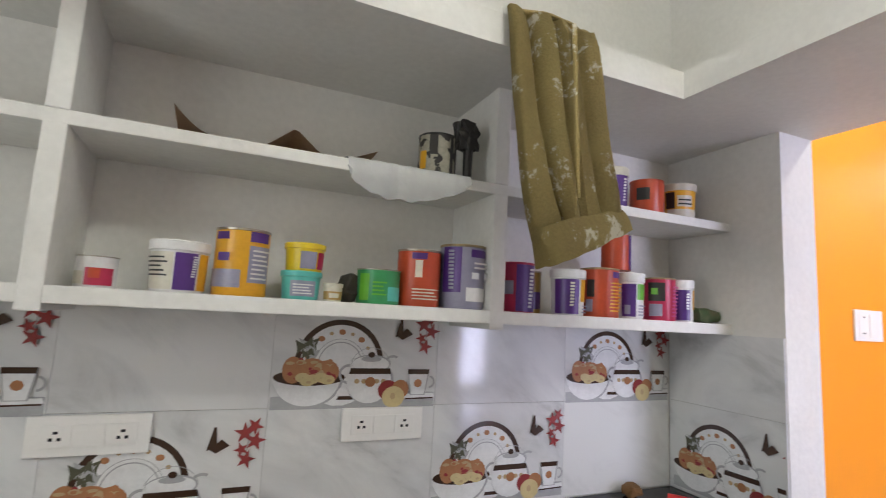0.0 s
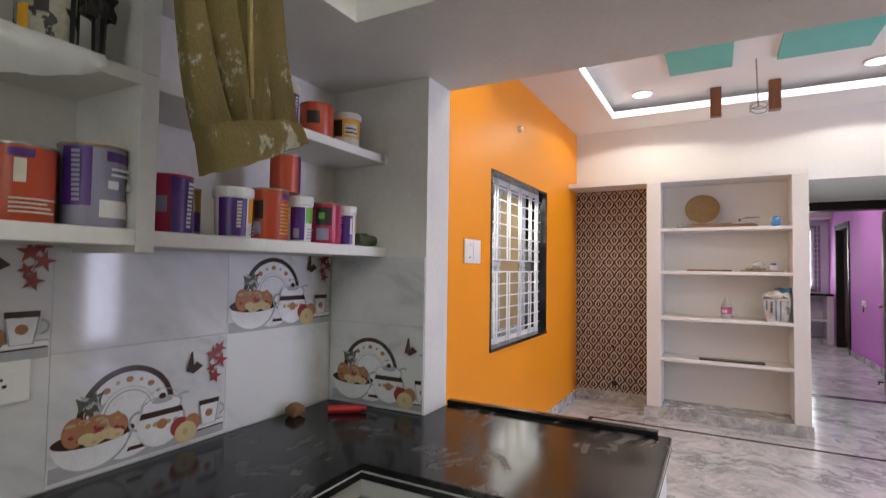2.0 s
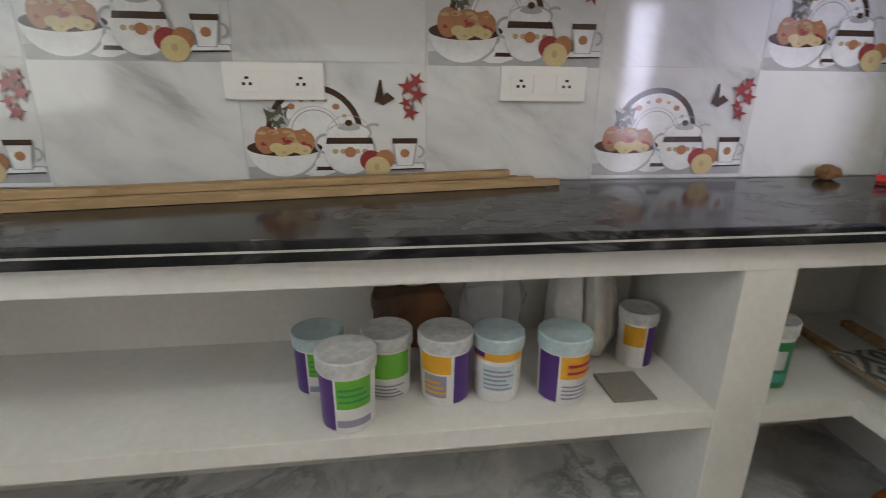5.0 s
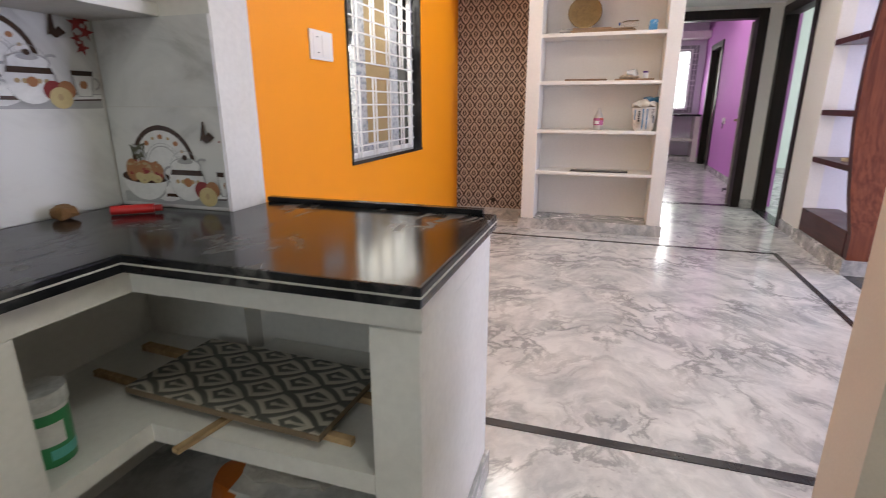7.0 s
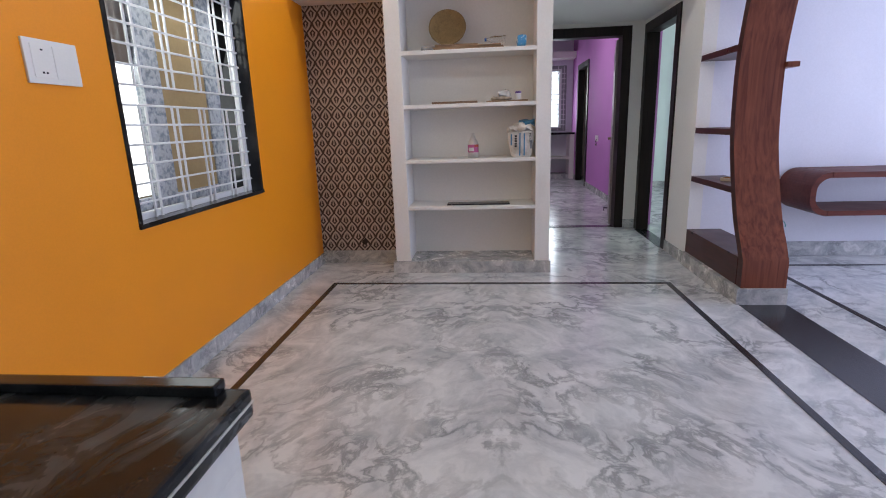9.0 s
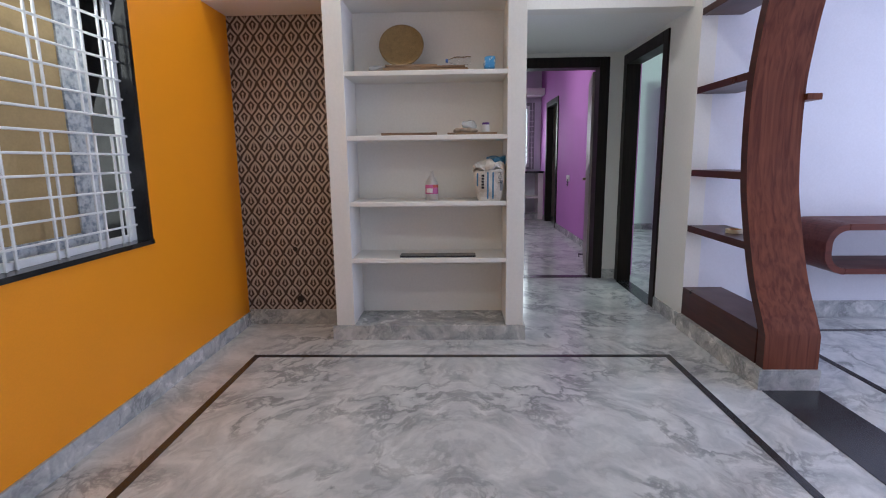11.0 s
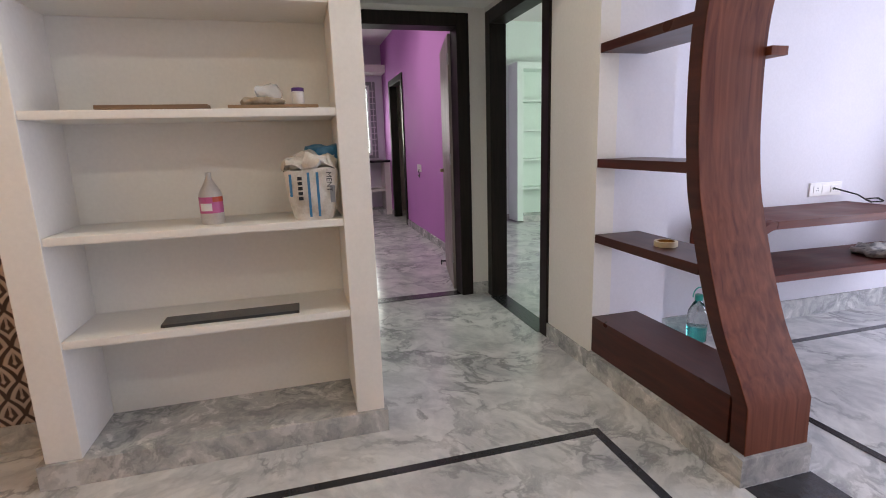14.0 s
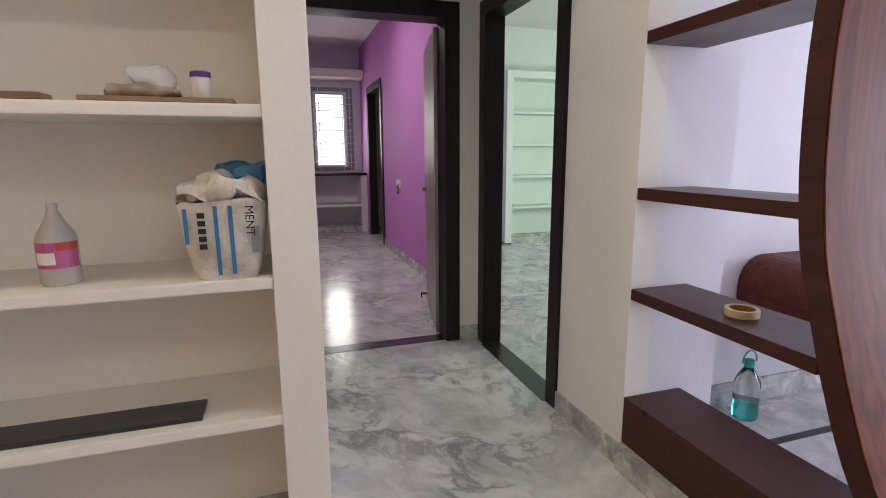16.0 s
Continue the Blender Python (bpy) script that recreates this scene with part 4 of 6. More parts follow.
P_WHITE, P_CREAM, P_YELLOW, P_ORANGE = ink("white_print", (0.72, 0.71, 0.70)), ink("cream_print", (0.62, 0.58, 0.48)), ink("yellow_print", (0.72, 0.36, 0.02)), ink("orange_print", (0.47, 0.062, 0.02))
P_PURPLE, P_GREY, P_GREEN, P_RED = ink("purple_print", (0.075, 0.02, 0.18)), ink("lilac_grey_print", (0.28, 0.27, 0.36)), ink("green_print", (0.03, 0.26, 0.09)), ink("crimson_print", (0.42, 0.012, 0.06))
P_LIME, P_TEAL, P_LEMON, P_DARK = ink("lime_print", (0.13, 0.42, 0.03)), ink("teal_print", (0.10, 0.48, 0.42)), ink("lemon_print", (0.75, 0.55, 0.02)), ink("black_print", (0.02, 0.018, 0.016))
P_PINK = ink("pink_print", (0.48, 0.10, 0.26)); P_BLUEW = ink("pale_blue_plastic", (0.50, 0.62, 0.64)); P_GOLD = ink("gold_print", (0.36, 0.22, 0.06))
TIN = mat("tin_lid", (0.45, 0.42, 0.36), 0.35, 0.9, var=0.15, scale=30)
RUSTY = mat("stained_lid", (0.40, 0.30, 0.15), 0.5, 0.3, var=0.25, scale=40)


def bars(a0, a1, z0, z1, m, n=4):
    """Lines of small print that cannot be read."""
    st = (z1 - z0) / n
    return [(a0, a1 - (k % 3) * (a1 - a0) * 0.12, z0 + k * st, z0 + k * st + st * 0.4, m) for k in range(n)]


def upright_mark(a, w, z0, z1, m, n=9):
    """A tall run of letters that stands for a name, as plain blocks."""
    st = (z1 - z0) / n
    return [(a - w / 2, a + w / 2, z0 + k * st, z0 + k * st + st * 0.62, m) for k in range(n)]


Y = 1.262
Z1, Z2 = 1.50, 1.845
can("paint_can", "small white and red paint tin on the kitchen shelf", -0.24, Y, Z1, 0.038, 0.066, P_WHITE, TIN, [(-20, 60, 0.08, 0.62, P_RED), (-70, -25, 0.1, 0.5, P_CREAM), (-10, 20, 0.3, 0.6, P_ORANGE)])
can("plastic_tub", "white putty tub with purple and cream labels", -0.088, Y, Z1, 0.058, 0.112, P_WHITE, P_WHITE, [(-80, -8, 0.05, 0.76, P_CREAM), (-5, 42, 0.05, 0.76, P_PURPLE), (46, 85, 0.05, 0.76, P_YELLOW)] + bars(-70, -18, 0.3, 0.72, P_DARK, 5) + upright_mark(32, 8, 0.3, 0.72, P_WHITE), "tub")
can("paint_can", "tall yellow paint tin with purple and white labels", 0.04, Y, Z1, 0.059, 0.153, P_YELLOW, TIN, [(-70, -32, 0.82, 0.93, P_PURPLE), (12, 62, 0.80, 0.95, P_PURPLE), (12, 68, 0.2, 0.74, P_GREY), (-78, -2, 0.12, 0.38, P_GREY)] + bars(18, 60, 0.25, 0.72, P_WHITE, 7) + [(-50, -25, 0.5, 0.62, P_PURPLE)])
can("plastic_tub", "teal plastic tub with a white label", 0.178, Y, Z1, 0.046, 0.068, P_TEAL, P_TEAL, [(-40, 40, 0.12, 0.66, P_GREY)] + bars(-30, 30, 0.2, 0.6, P_WHITE, 4), "tub")
can("plastic_tub", "yellow plastic tub stacked on a teal tub", 0.182, Y, Z1 + 0.067, 0.046, 0.068, P_LEMON, P_LEMON, [(-20, 30, 0.1, 0.7, P_GREY), (34, 70, 0.1, 0.7, P_RED)], "tub")
can("plastic_tub", "little cream jar with a gold label", 0.252, Y - 0.02, Z1, 0.023, 0.044, P_CREAM, P_CREAM, [(-80, 80, 0.1, 0.55, P_GOLD), (-30, 30, 0.2, 0.45, P_CREAM)], "tub")
can("paint_can", "green paint tin with a faded print", 0.372, Y, Z1, 0.055, 0.088, P_GREEN, TIN, [(10, 60, 0.1, 0.5, P_TEAL), (-70, -40, 0.1, 0.85, P_LIME)] + bars(-30, 5, 0.25, 0.7, P_LIME, 4))
can("paint_can", "orange paint tin with pale small print", 0.482, Y, Z1, 0.058, 0.148, P_ORANGE, TIN, [(-40, 0, 0.82, 0.93, P_PURPLE), (-30, -12, 0.5, 0.8, P_CREAM), (50, 85, 0.02, 0.94, P_DARK)] + bars(-35, 40, 0.12, 0.34, P_CREAM, 4))
can("paint_can", "lilac-grey paint tin with a purple stripe", 0.606, Y - 0.01, Z1, 0.062, 0.172, P_GREY, RUSTY, [(-80, -28, 0.25, 0.95, P_PURPLE), (-5, 58, 0.80, 0.92, P_PURPLE), (-15, 55, 0.12, 0.33, P_WHITE)] + upright_mark(-52, 13, 0.3, 0.92, P_GREY, 11) + bars(0, 50, 0.62, 0.76, P_WHITE, 2) + [(-5, 12, 0.46, 0.56, P_WHITE), (28, 44, 0.46, 0.56, P_WHITE)])
can("paint_can", "crimson paint tin with a purple panel", 0.785, Y, Z1, 0.052, 0.142, P_RED, P_RED, [(-30, 60, 0.02, 0.95, P_PURPLE), (-68, -38, 0.35, 0.62, P_GREY)] + upright_mark(18, 16, 0.1, 0.9, P_WHITE, 11))
can("paint_can", "brown and gold paint tin behind the others", 0.875, Y + 0.07, Z1, 0.038, 0.13, P_GOLD, TIN, [(-40, 40, 0.1, 0.5, P_PURPLE)])
can("plastic_tub", "white paint tub with purple and orange labels", 0.955, Y - 0.02, Z1, 0.050, 0.135, P_WHITE, P_WHITE, [(-85, 5, 0.03, 0.78, P_PURPLE), (12, 60, 0.3, 0.78, P_YELLOW)] + upright_mark(-22, 14, 0.2, 0.74, P_CREAM, 8) + bars(12, 60, 0.06, 0.26, P_GREY, 3), "tub")
can("paint_can", "orange paint tin with a glossy front", 1.085, Y - 0.01, Z1, 0.058, 0.15, P_ORANGE, RUSTY, [(-80, -55, 0.4, 0.75, P_DARK), (0, 50, 0.80, 0.92, P_PURPLE), (-82, -60, 0.1, 0.35, P_GREY)] + bars(-10, 55, 0.12, 0.74, P_YELLOW, 9))
can("plastic_tub", "white paint tub with green and purple labels", 1.212, Y - 0.01, Z1, 0.041, 0.145, P_WHITE, P_WHITE, [(-85, -20, 0.05, 0.76, P_PURPLE), (-15, 50, 0.42, 0.76, P_LIME), (-70, -45, 0.1, 0.3, P_GREY)] + bars(-10, 45, 0.08, 0.34, P_GREY, 4), "tub")
can("paint_can", "orange and purple tin stacked on the front row", 1.168, Y + 0.01, Z1 + 0.152, 0.046, 0.118, P_ORANGE, TIN, [(15, 85, 0.02, 0.95, P_PURPLE)])
can("paint_can", "crimson paint tin with a dark panel", 1.345, Y, Z1, 0.052, 0.14, P_RED, RUSTY, [(-85, -25, 0.45, 0.88, P_DARK), (-80, -35, 0.1, 0.38, P_GREY), (-72, -50, 0.6, 0.75, P_LIME)] + bars(0, 55, 0.1, 0.85, P_PINK, 9))
can("plastic_tub", "narrow white tub with purple and orange labels", 1.44, Y - 0.01, Z1, 0.037, 0.14, P_WHITE, P_WHITE, [(-80, -5, 0.04, 0.76, P_PURPLE), (15, 70, 0.3, 0.76, P_YELLOW)] + upright_mark(-20, 14, 0.3, 0.7, P_WHITE, 6), "tub")
can("plastic_tub", "white tub with a purple label on the upper shelf", 1.15, Y, Z2, 0.042, 0.14, P_WHITE, P_CREAM, [(-40, 35, 0.03, 0.8, P_PURPLE)] + upright_mark(5, 14, 0.2, 0.75, P_WHITE, 8), "tub")
can("paint_can", "faded orange paint tin on the upper shelf", 1.29, Y, Z2, 0.054, 0.118, P_ORANGE, P_ORANGE, [(-80, -35, 0.4, 0.75, P_DARK), (30, 75, 0.05, 0.35, P_PINK), (0, 85, 0.35, 0.9, P_ORANGE)])
can("plastic_tub", "yellow and white tub on the upper shelf", 1.435, Y, Z2, 0.056, 0.125, P_YELLOW, P_CREAM, [(-50, 5, 0.35, 0.66, P_CREAM), (-85, 85, 0.02, 0.28, P_CREAM), (-90, -58, 0.3, 0.75, P_DARK)] + bars(-46, 2, 0.4, 0.62, P_DARK, 2), "tub")
SMEAR = mat("tar_smeared_tin", (0.30, 0.28, 0.22), 0.5, var=0.2, scale=22, second=(0.015, 0.012, 0.01), amount=0.12, bump=0.2)
can("paint_can", "tar-smeared tin with black drips", 0.515, Y, Z2, 0.052, 0.125, SMEAR, P_DARK, [(-80, -55, 0.2, 0.6, P_YELLOW), (20, 34, 0.0, 0.95, P_DARK), (44, 60, 0.15, 0.95, P_DARK), (-45, -20, 0.5, 0.95, P_DARK)])
br = thing("paint_brush", (0.575, 1.235, Z2), "black tar-clotted brush leaning on the tin", "brush")
bm = bmesh.new(); lathe(bm, [(0, 0), (0.012, 0), (0.014, 0.09), (0, 0.09)], 10, (0.588, 1.215, Z2)); part("handle", bm, P_DARK, br)
bm = bmesh.new(); box(bm, (0.553, 1.20, Z2 + 0.09), (0.612, 1.24, Z2 + 0.165)); bmesh.ops.subdivide_edges(bm, edges=bm.edges[:], cuts=4, use_grid_fill=True)
for v in bm.verts:
    v.co += Vector((noise.noise(v.co * 60), noise.noise(v.co * 60 + Vector((3, 1, 2))), noise.noise(v.co * 50 + Vector((7, 3, 1))))) * 0.012
part("bristles", bm, P_DARK, br, "matted black bristles")
# rag, cardboard and plastic film
def lumpy(bm, lo, hi, cuts, amp, freq, seed=0.0):
    """A box worked into a soft, crumpled shape."""
    box(bm, lo, hi)
    bmesh.ops.subdivide_edges(bm, edges=bm.edges[:], cuts=cuts, use_grid_fill=True)
    c = (Vector(lo) + Vector(hi)) / 2
    half = (Vector(hi) - Vector(lo)) / 2
    for v in bm.verts:
        d = Vector([(v.co[i] - c[i]) / half[i] for i in range(3)])
        k = max(abs(d.x), abs(d.y), abs(d.z)) / max(1e-6, d.length)
        d = d * (0.45 + 0.55 * k) if d.length > 0 else d
        v.co = c + Vector([d[i] * half[i] for i in range(3)])
        p = v.co * freq + Vector((seed, seed * 2, seed * 3))
        v.co += Vector((noise.noise(p), noise.noise(p + Vector((9, 2, 4))), noise.noise(p + Vector((3, 8, 5))))) * amp
        v.co.z = max(v.co.z, lo[2])


bm = bmesh.new(); lumpy(bm, (1.475, 1.20, Z1), (1.58, 1.34, Z1 + 0.05), 6, 0.014, 22)
single("green_rag", bm, mat("green_cloth", (0.06, 0.10, 0.04), 0.9, scale=30, second=(0.12, 0.10, 0.05)), "crumpled green rag on the kitchen shelf", "rag", smooth=True)
bm = bmesh.new(); lumpy(bm, (0.275, 1.25, Z1), (0.325, 1.33, Z1 + 0.07), 6, 0.012, 40, 2)
single("dark_rag", bm, mat("dark_cloth", (0.035, 0.03, 0.02), 0.9), "dark crumpled rag behind a little jar", "rag", smooth=True)
CARD = mat("brown_cardboard", (0.30, 0.19, 0.11), 0.8, var=0.1, scale=10)
bm = bmesh.new()
cols = []
for i in range(41):
    u = i / 40
    lift = 0.055 * max(0, 1 - u / 0.16) ** 1.5 + 0.05 * max(0, 1 - abs(u - 0.56) / 0.13) + 0.03 * max(0, (u - 0.85) / 0.15)
    cols.append([bm.verts.new((-0.13 + 0.46 * u, 1.20 + 0.18 * w, Z2 + 0.006 + lift * (1 - 0.4 * w))) for w in (0, 0.33, 0.66, 1)])
for p, q in zip(cols, cols[1:]):
    for k in range(3):
        bm.faces.new((p[k], q[k], q[k + 1], p[k + 1]))
bmesh.ops.solidify(bm, geom=bm.faces[:], thickness=0.005)
single("cardboard_sheet", bm, CARD, "curled brown cardboard sheet on the upper shelf", "cardboard", smooth=True)
bm = bmesh.new()
cols = []
for i in range(33):
    u = i / 32
    drop = 0.085 * (math.sin(math.pi * u) ** 0.5 if 0 < u < 1 else 0) * (1 - 0.45 * u)
    cols.append([bm.verts.new((0.25 + 0.33 * u, (1.30, 1.21, 1.172, 1.165, 1.170)[k] + 0.006 * noise.noise((u * 14, k * 2.1, 0)), (Z2 + 0.007, Z2 + 0.008, Z2 + 0.003, Z2 - 0.02 - drop * 0.5, Z2 - 0.02 - drop)[k] + 0.006 * noise.noise((u * 11, k * 1.7, 4)) * (k > 2) + 0.004 * (k == 1))) for k in range(5)])
for p, q in zip(cols, cols[1:]):
    for k in range(4):
        bm.faces.new((p[k], q[k], q[k + 1], p[k + 1]))
FILM = mat("clear_plastic_film", (0.75, 0.76, 0.77), 0.15, var=0.05, scale=20, grain=30, bump=0.5)
FILM.node_tree.nodes["Principled BSDF"].inputs["Alpha"].default_value = 0.5
single("plastic_film", bm, FILM, "clear crinkled plastic film hanging off the shelf", "plastic film", smooth=True)

# ---- work trousers over the loft edge ----
KHAKI = mat("paint_splashed_khaki", (0.36, 0.275, 0.105), 0.85, var=0.12, scale=5, grain=170, bump=0.25, second=(0.26, 0.19, 0.07))
def splash(m):
    N, L = m.node_tree.nodes, m.node_tree.links
    b = N["Principled BSDF"]
    old = b.inputs["Base Color"].links[0].from_socket
    tc = N.new("ShaderNodeTexCoord"); mp = N.new("ShaderNodeMapping"); mp.inputs["Scale"].default_value = (1.3, 1.3, 1.0)
    n = N.new("ShaderNodeTexNoise"); n.inputs["Scale"].default_value = 8; n.inputs["Detail"].default_value = 9; n.inputs["Roughness"].default_value = 0.74; n.inputs["Distortion"].default_value = 0.3
    r = N.new("ShaderNodeMapRange"); r.inputs[1].default_value, r.inputs[2].default_value = 0.55, 0.585
    mx = N.new("ShaderNodeMix"); mx.data_type = "RGBA"; mx.inputs[7].default_value = (0.62, 0.58, 0.48, 1)
    L.new(tc.outputs["Object"], mp.inputs[0]); L.new(mp.outputs[0], n.inputs[0]); L.new(n.outputs[0], r.inputs[0]); L.new(r.outputs[0], mx.inputs[0]); L.new(old, mx.inputs[6]); L.new(mx.outputs[2], b.inputs["Base Color"])


splash(KHAKI)
tr = thing("work_trousers", (0.72, 0.95, 2.2), "khaki work trousers splashed with white paint, hung over the loft", "trousers")


def garment(bm, levels, segs=96, folds=0.009, seed=0.0, creases=0.028):
    """A hanging sleeve of cloth; levels: height, left, right, front, back, tilt of the hem."""
    rings = []
    for z, xl, xr, yf, yb, tilt in levels:
        ring = []
        for k in range(segs):
            a = 2 * math.pi * k / segs
            cx, cy = (xl + xr) / 2, (yf + yb) / 2
            ca, sa = math.cos(a), math.sin(a)
            px = cx + (xr - xl) / 2 * math.copysign(abs(ca) ** 0.75, ca)
            fold = folds * (math.sin(px * 46 + 2.2 * z + seed) + 0.7 * noise.noise((px * 22, z * 5, seed)))
            u = (px - xl) / (xr - xl)
            if sa < 0:
                fold += creases * (math.exp(-((u - 0.24 - 0.1 * (2.2 - z)) / 0.035) ** 2) + 1.2 * math.exp(-((u - 0.50 + 0.06 * (2.2 - z)) / 0.03) ** 2) + 0.6 * math.exp(-((u - 0.78) / 0.04) ** 2))
            py = cy + (yb - yf) / 2 * math.copysign(abs(sa) ** 0.6, sa) + (fold if sa < 0 else fold * 0.5)
            pz = z + tilt * (px - cx) + 0.008 * noise.noise((px * 30, py * 30, z * 9))
            ring.append(bm.verts.new((px, py, pz)))
        rings.append(ring)
    for p, q in zip(rings, rings[1:]):
        for k in range(segs):
            bm.faces.new((p[k], p[(k + 1) % segs], q[(k + 1) % segs], q[k]))
    return rings


def between(levels, n=5):
    out = []
    for a, b in zip(levels, levels[1:]):
        out += [tuple(a[i] + (b[i] - a[i]) * k / n for i in range(6)) for k in range(n)]
    return out + [levels[-1]]


bm = bmesh.new()
garment(bm, between([(2.208, 0.548, 0.797, 0.950, 0.974, 0), (2.16, 0.550, 0.800, 0.928, 0.974, 0), (1.98, 0.565, 0.821, 0.915, 0.972, 0), (1.84, 0.585, 0.838, 0.905, 0.972, 0.05), (1.74, 0.610, 0.852, 0.900, 0.974, 0.18), (1.69, 0.628, 0.860, 0.900, 0.972, 0.30)]))
bmesh.ops.solidify(bm, geom=bm.faces[:], thickness=0.003)
part("leg", bm, KHAKI, tr, smooth=True)
bm = bmesh.new()
garment(bm, between([(1.722, 0.618, 0.868, 0.884, 0.977, 0.30), (1.690, 0.626, 0.872, 0.870, 0.980, 0.36), (1.645, 0.638, 0.876, 0.862, 0.984, 0.42)], 5), folds=0.004, seed=3, creases=0.0)
for v in bm.verts:
    if v.co.y < 0.92:
        v.co.z += 0.030 * max(0.0, (v.co.x - 0.70) / 0.17) * (1.72 - v.co.z) / 0.08
bmesh.ops.solidify(bm, geom=bm.faces[:], thickness=0.005)
part("cuff", bm, KHAKI, tr, "turned-up cuff", smooth=True)
bm = bmesh.new(); lumpy(bm, (0.558, 0.955, 2.203), (0.83, 1.25, 2.235), 8, 0.008, 18, 5); part("waist", bm, KHAKI, tr, "folded upper part lying on the loft", smooth=True)
bm = bmesh.new(); tube(bm, [(0.705 + 0.015 * k / 8, 0.912 - 0.006 * k / 8, 2.18 - 0.42 * k / 8) for k in range(9)], 0.006, 6); part("seam", bm, KHAKI, tr, smooth=True)

# ---- on and under the counter ----
def tub(label, x, y, r, h, lidm, patches):
    can("plastic_tub", label, x, y, 0.4515, r, h, P_WHITE, lidm, patches, "tub", "tubs under the counter")


LID_DUSTY = mat("dusty_white_lid", (0.60, 0.60, 0.60), 0.6, var=0.15, scale=30)
LID_BLUE = mat("pale_blue_lid", (0.46, 0.58, 0.60), 0.5, var=0.1, scale=30)
gp = [(-85, -25, 0.04, 0.76, P_PURPLE), (-20, 55, 0.36, 0.76, P_LIME), (-20, 55, 0.1, 0.2, P_GREY)] + bars(-15, 50, 0.45, 0.7, P_GREEN, 3)
tub("white tub with green and purple labels and a dusty lid", -0.07, 1.02, 0.062, 0.175, LID_DUSTY, gp)
tub("white tub with a green label and a dusty lid", 0.02, 1.125, 0.058, 0.165, LID_DUSTY, [(-60, 60, 0.36, 0.76, P_LIME)] + bars(-40, 40, 0.06, 0.3, P_GREY, 4))
tub("white tub with a blue-grey lid and a green label", -0.145, 1.16, 0.058, 0.155, LID_BLUE, gp)
tub("white tub with orange and purple labels", 0.157, 1.09, 0.061, 0.172, LID_DUSTY, [(-75, 5, 0.5, 0.77, P_YELLOW), (12, 75, 0.04, 0.77, P_PURPLE), (-60, -5, 0.14, 0.48, P_GREY)] + bars(-60, -5, 0.2, 0.44, P_YELLOW, 3))
tub("white tub with a pale blue lid and an orange strip", 0.283, 1.085, 0.058, 0.168, LID_BLUE, [(-80, 60, 0.66, 0.78, P_YELLOW), (-85, -45, 0.7, 0.78, P_PURPLE), (-50, 30, 0.2, 0.6, P_BLUEW)] + bars(-45, 25, 0.22, 0.58, P_GREY, 5))
tub("white tub with a pale blue lid, purple and orange labels", 0.438, 1.06, 0.060, 0.17, LID_BLUE, [(-85, -30, 0.04, 0.76, P_PURPLE), (-25, 75, 0.42, 0.76, P_YELLOW)] + bars(-20, 70, 0.1, 0.36, P_GREY, 4) + bars(-10, 60, 0.5, 0.72, P_RED, 2))
tub("small white tub with orange and purple labels", 0.688, 1.18, 0.048, 0.16, LID_DUSTY, [(-70, 0, 0.4, 0.76, P_YELLOW), (5, 75, 0.04, 0.76, P_PURPLE)])
tub("green plastic tub with a white lid", 0.982, 1.06, 0.052, 0.175, LID_DUSTY, [(-180, 180, 0.0, 0.74, P_GREEN), (-60, 10, 0.3, 0.6, P_WHITE), (-30, 50, 0.1, 0.24, P_TEAL)])
SACK = mat("white_plastic_sack", (0.74, 0.72, 0.69), 0.4, var=0.1, scale=14, grain=40, bump=0.4)
bm = bmesh.new()
garment(bm, between([(0.4525, 0.505, 0.655, 1.22, 1.37, 0), (0.50, 0.480, 0.675, 1.205, 1.38, 0), (0.60, 0.485, 0.672, 1.22, 1.38, 0), (0.70, 0.50, 0.655, 1.25, 1.375, 0.1), (0.775, 0.53, 0.64, 1.29, 1.36, 0.2)]), folds=0.012, seed=8, creases=0.03)
bmesh.ops.recalc_face_normals(bm, faces=bm.faces)
bmesh.ops.solidify(bm, geom=bm.faces[:], thickness=0.002)
single("plastic_bag", bm, SACK, "crumpled white plastic bag under the counter", "plastic bag", smooth=True)
bm = bmesh.new(); lumpy(bm, (0.24, 1.27, 0.4515), (0.42, 1.39, 0.68), 8, 0.03, 12, 6); single("plastic_bag", bm, FILM, "clear crumpled plastic bag under the counter", "plastic bag", smooth=True)
bm = bmesh.new(); lumpy(bm, (-0.02, 1.28, 0.4515), (0.2, 1.39, 0.64), 7, 0.03, 14, 8); single("brown_rag", bm, mat("rusty_cloth", (0.24, 0.11, 0.05), 0.9, second=(0.08, 0.05, 0.03), amount=0.3), "rusty brown rag against the wall", "rag", smooth=True)
single("putty_scraper", bx(((0.55, 1.0, 0.452), (0.66, 1.12, 0.457)), bevel=0.001), mat("dull_steel", (0.35, 0.33, 0.3), 0.5, 0.6), "flat grey scrap of board on the shelf", "scrap board")

PRESS = wallpaper("feathered_panel_print", (0.085, 0.085, 0.072), (0.46, 0.43, 0.36), "X", "Y", 0.02, -0.60, 0.35, 1.0)
bd = thing("patterned_board", (1.352, 0.787, 0.48), "grey-green wall panel with a feather pattern lying on the shelf", "panel board")
M = pose(1.352, 0.787, 0.484, 0, 0, -2.5)
bm = bx(((-0.155, -0.305, -0.010), (0.155, 0.305, 0.006)), bevel=0.002); bm.transform(M); part("board", bm, mat("board_edge", (0.22, 0.16, 0.10), 0.7), bd)
bm = bx(((-0.153, -0.303, 0.0065), (0.153, 0.303, 0.010)), bevel=0.001); bm.transform(M); part("printed_face", bm, PRESS, bd, "embossed feather pattern")
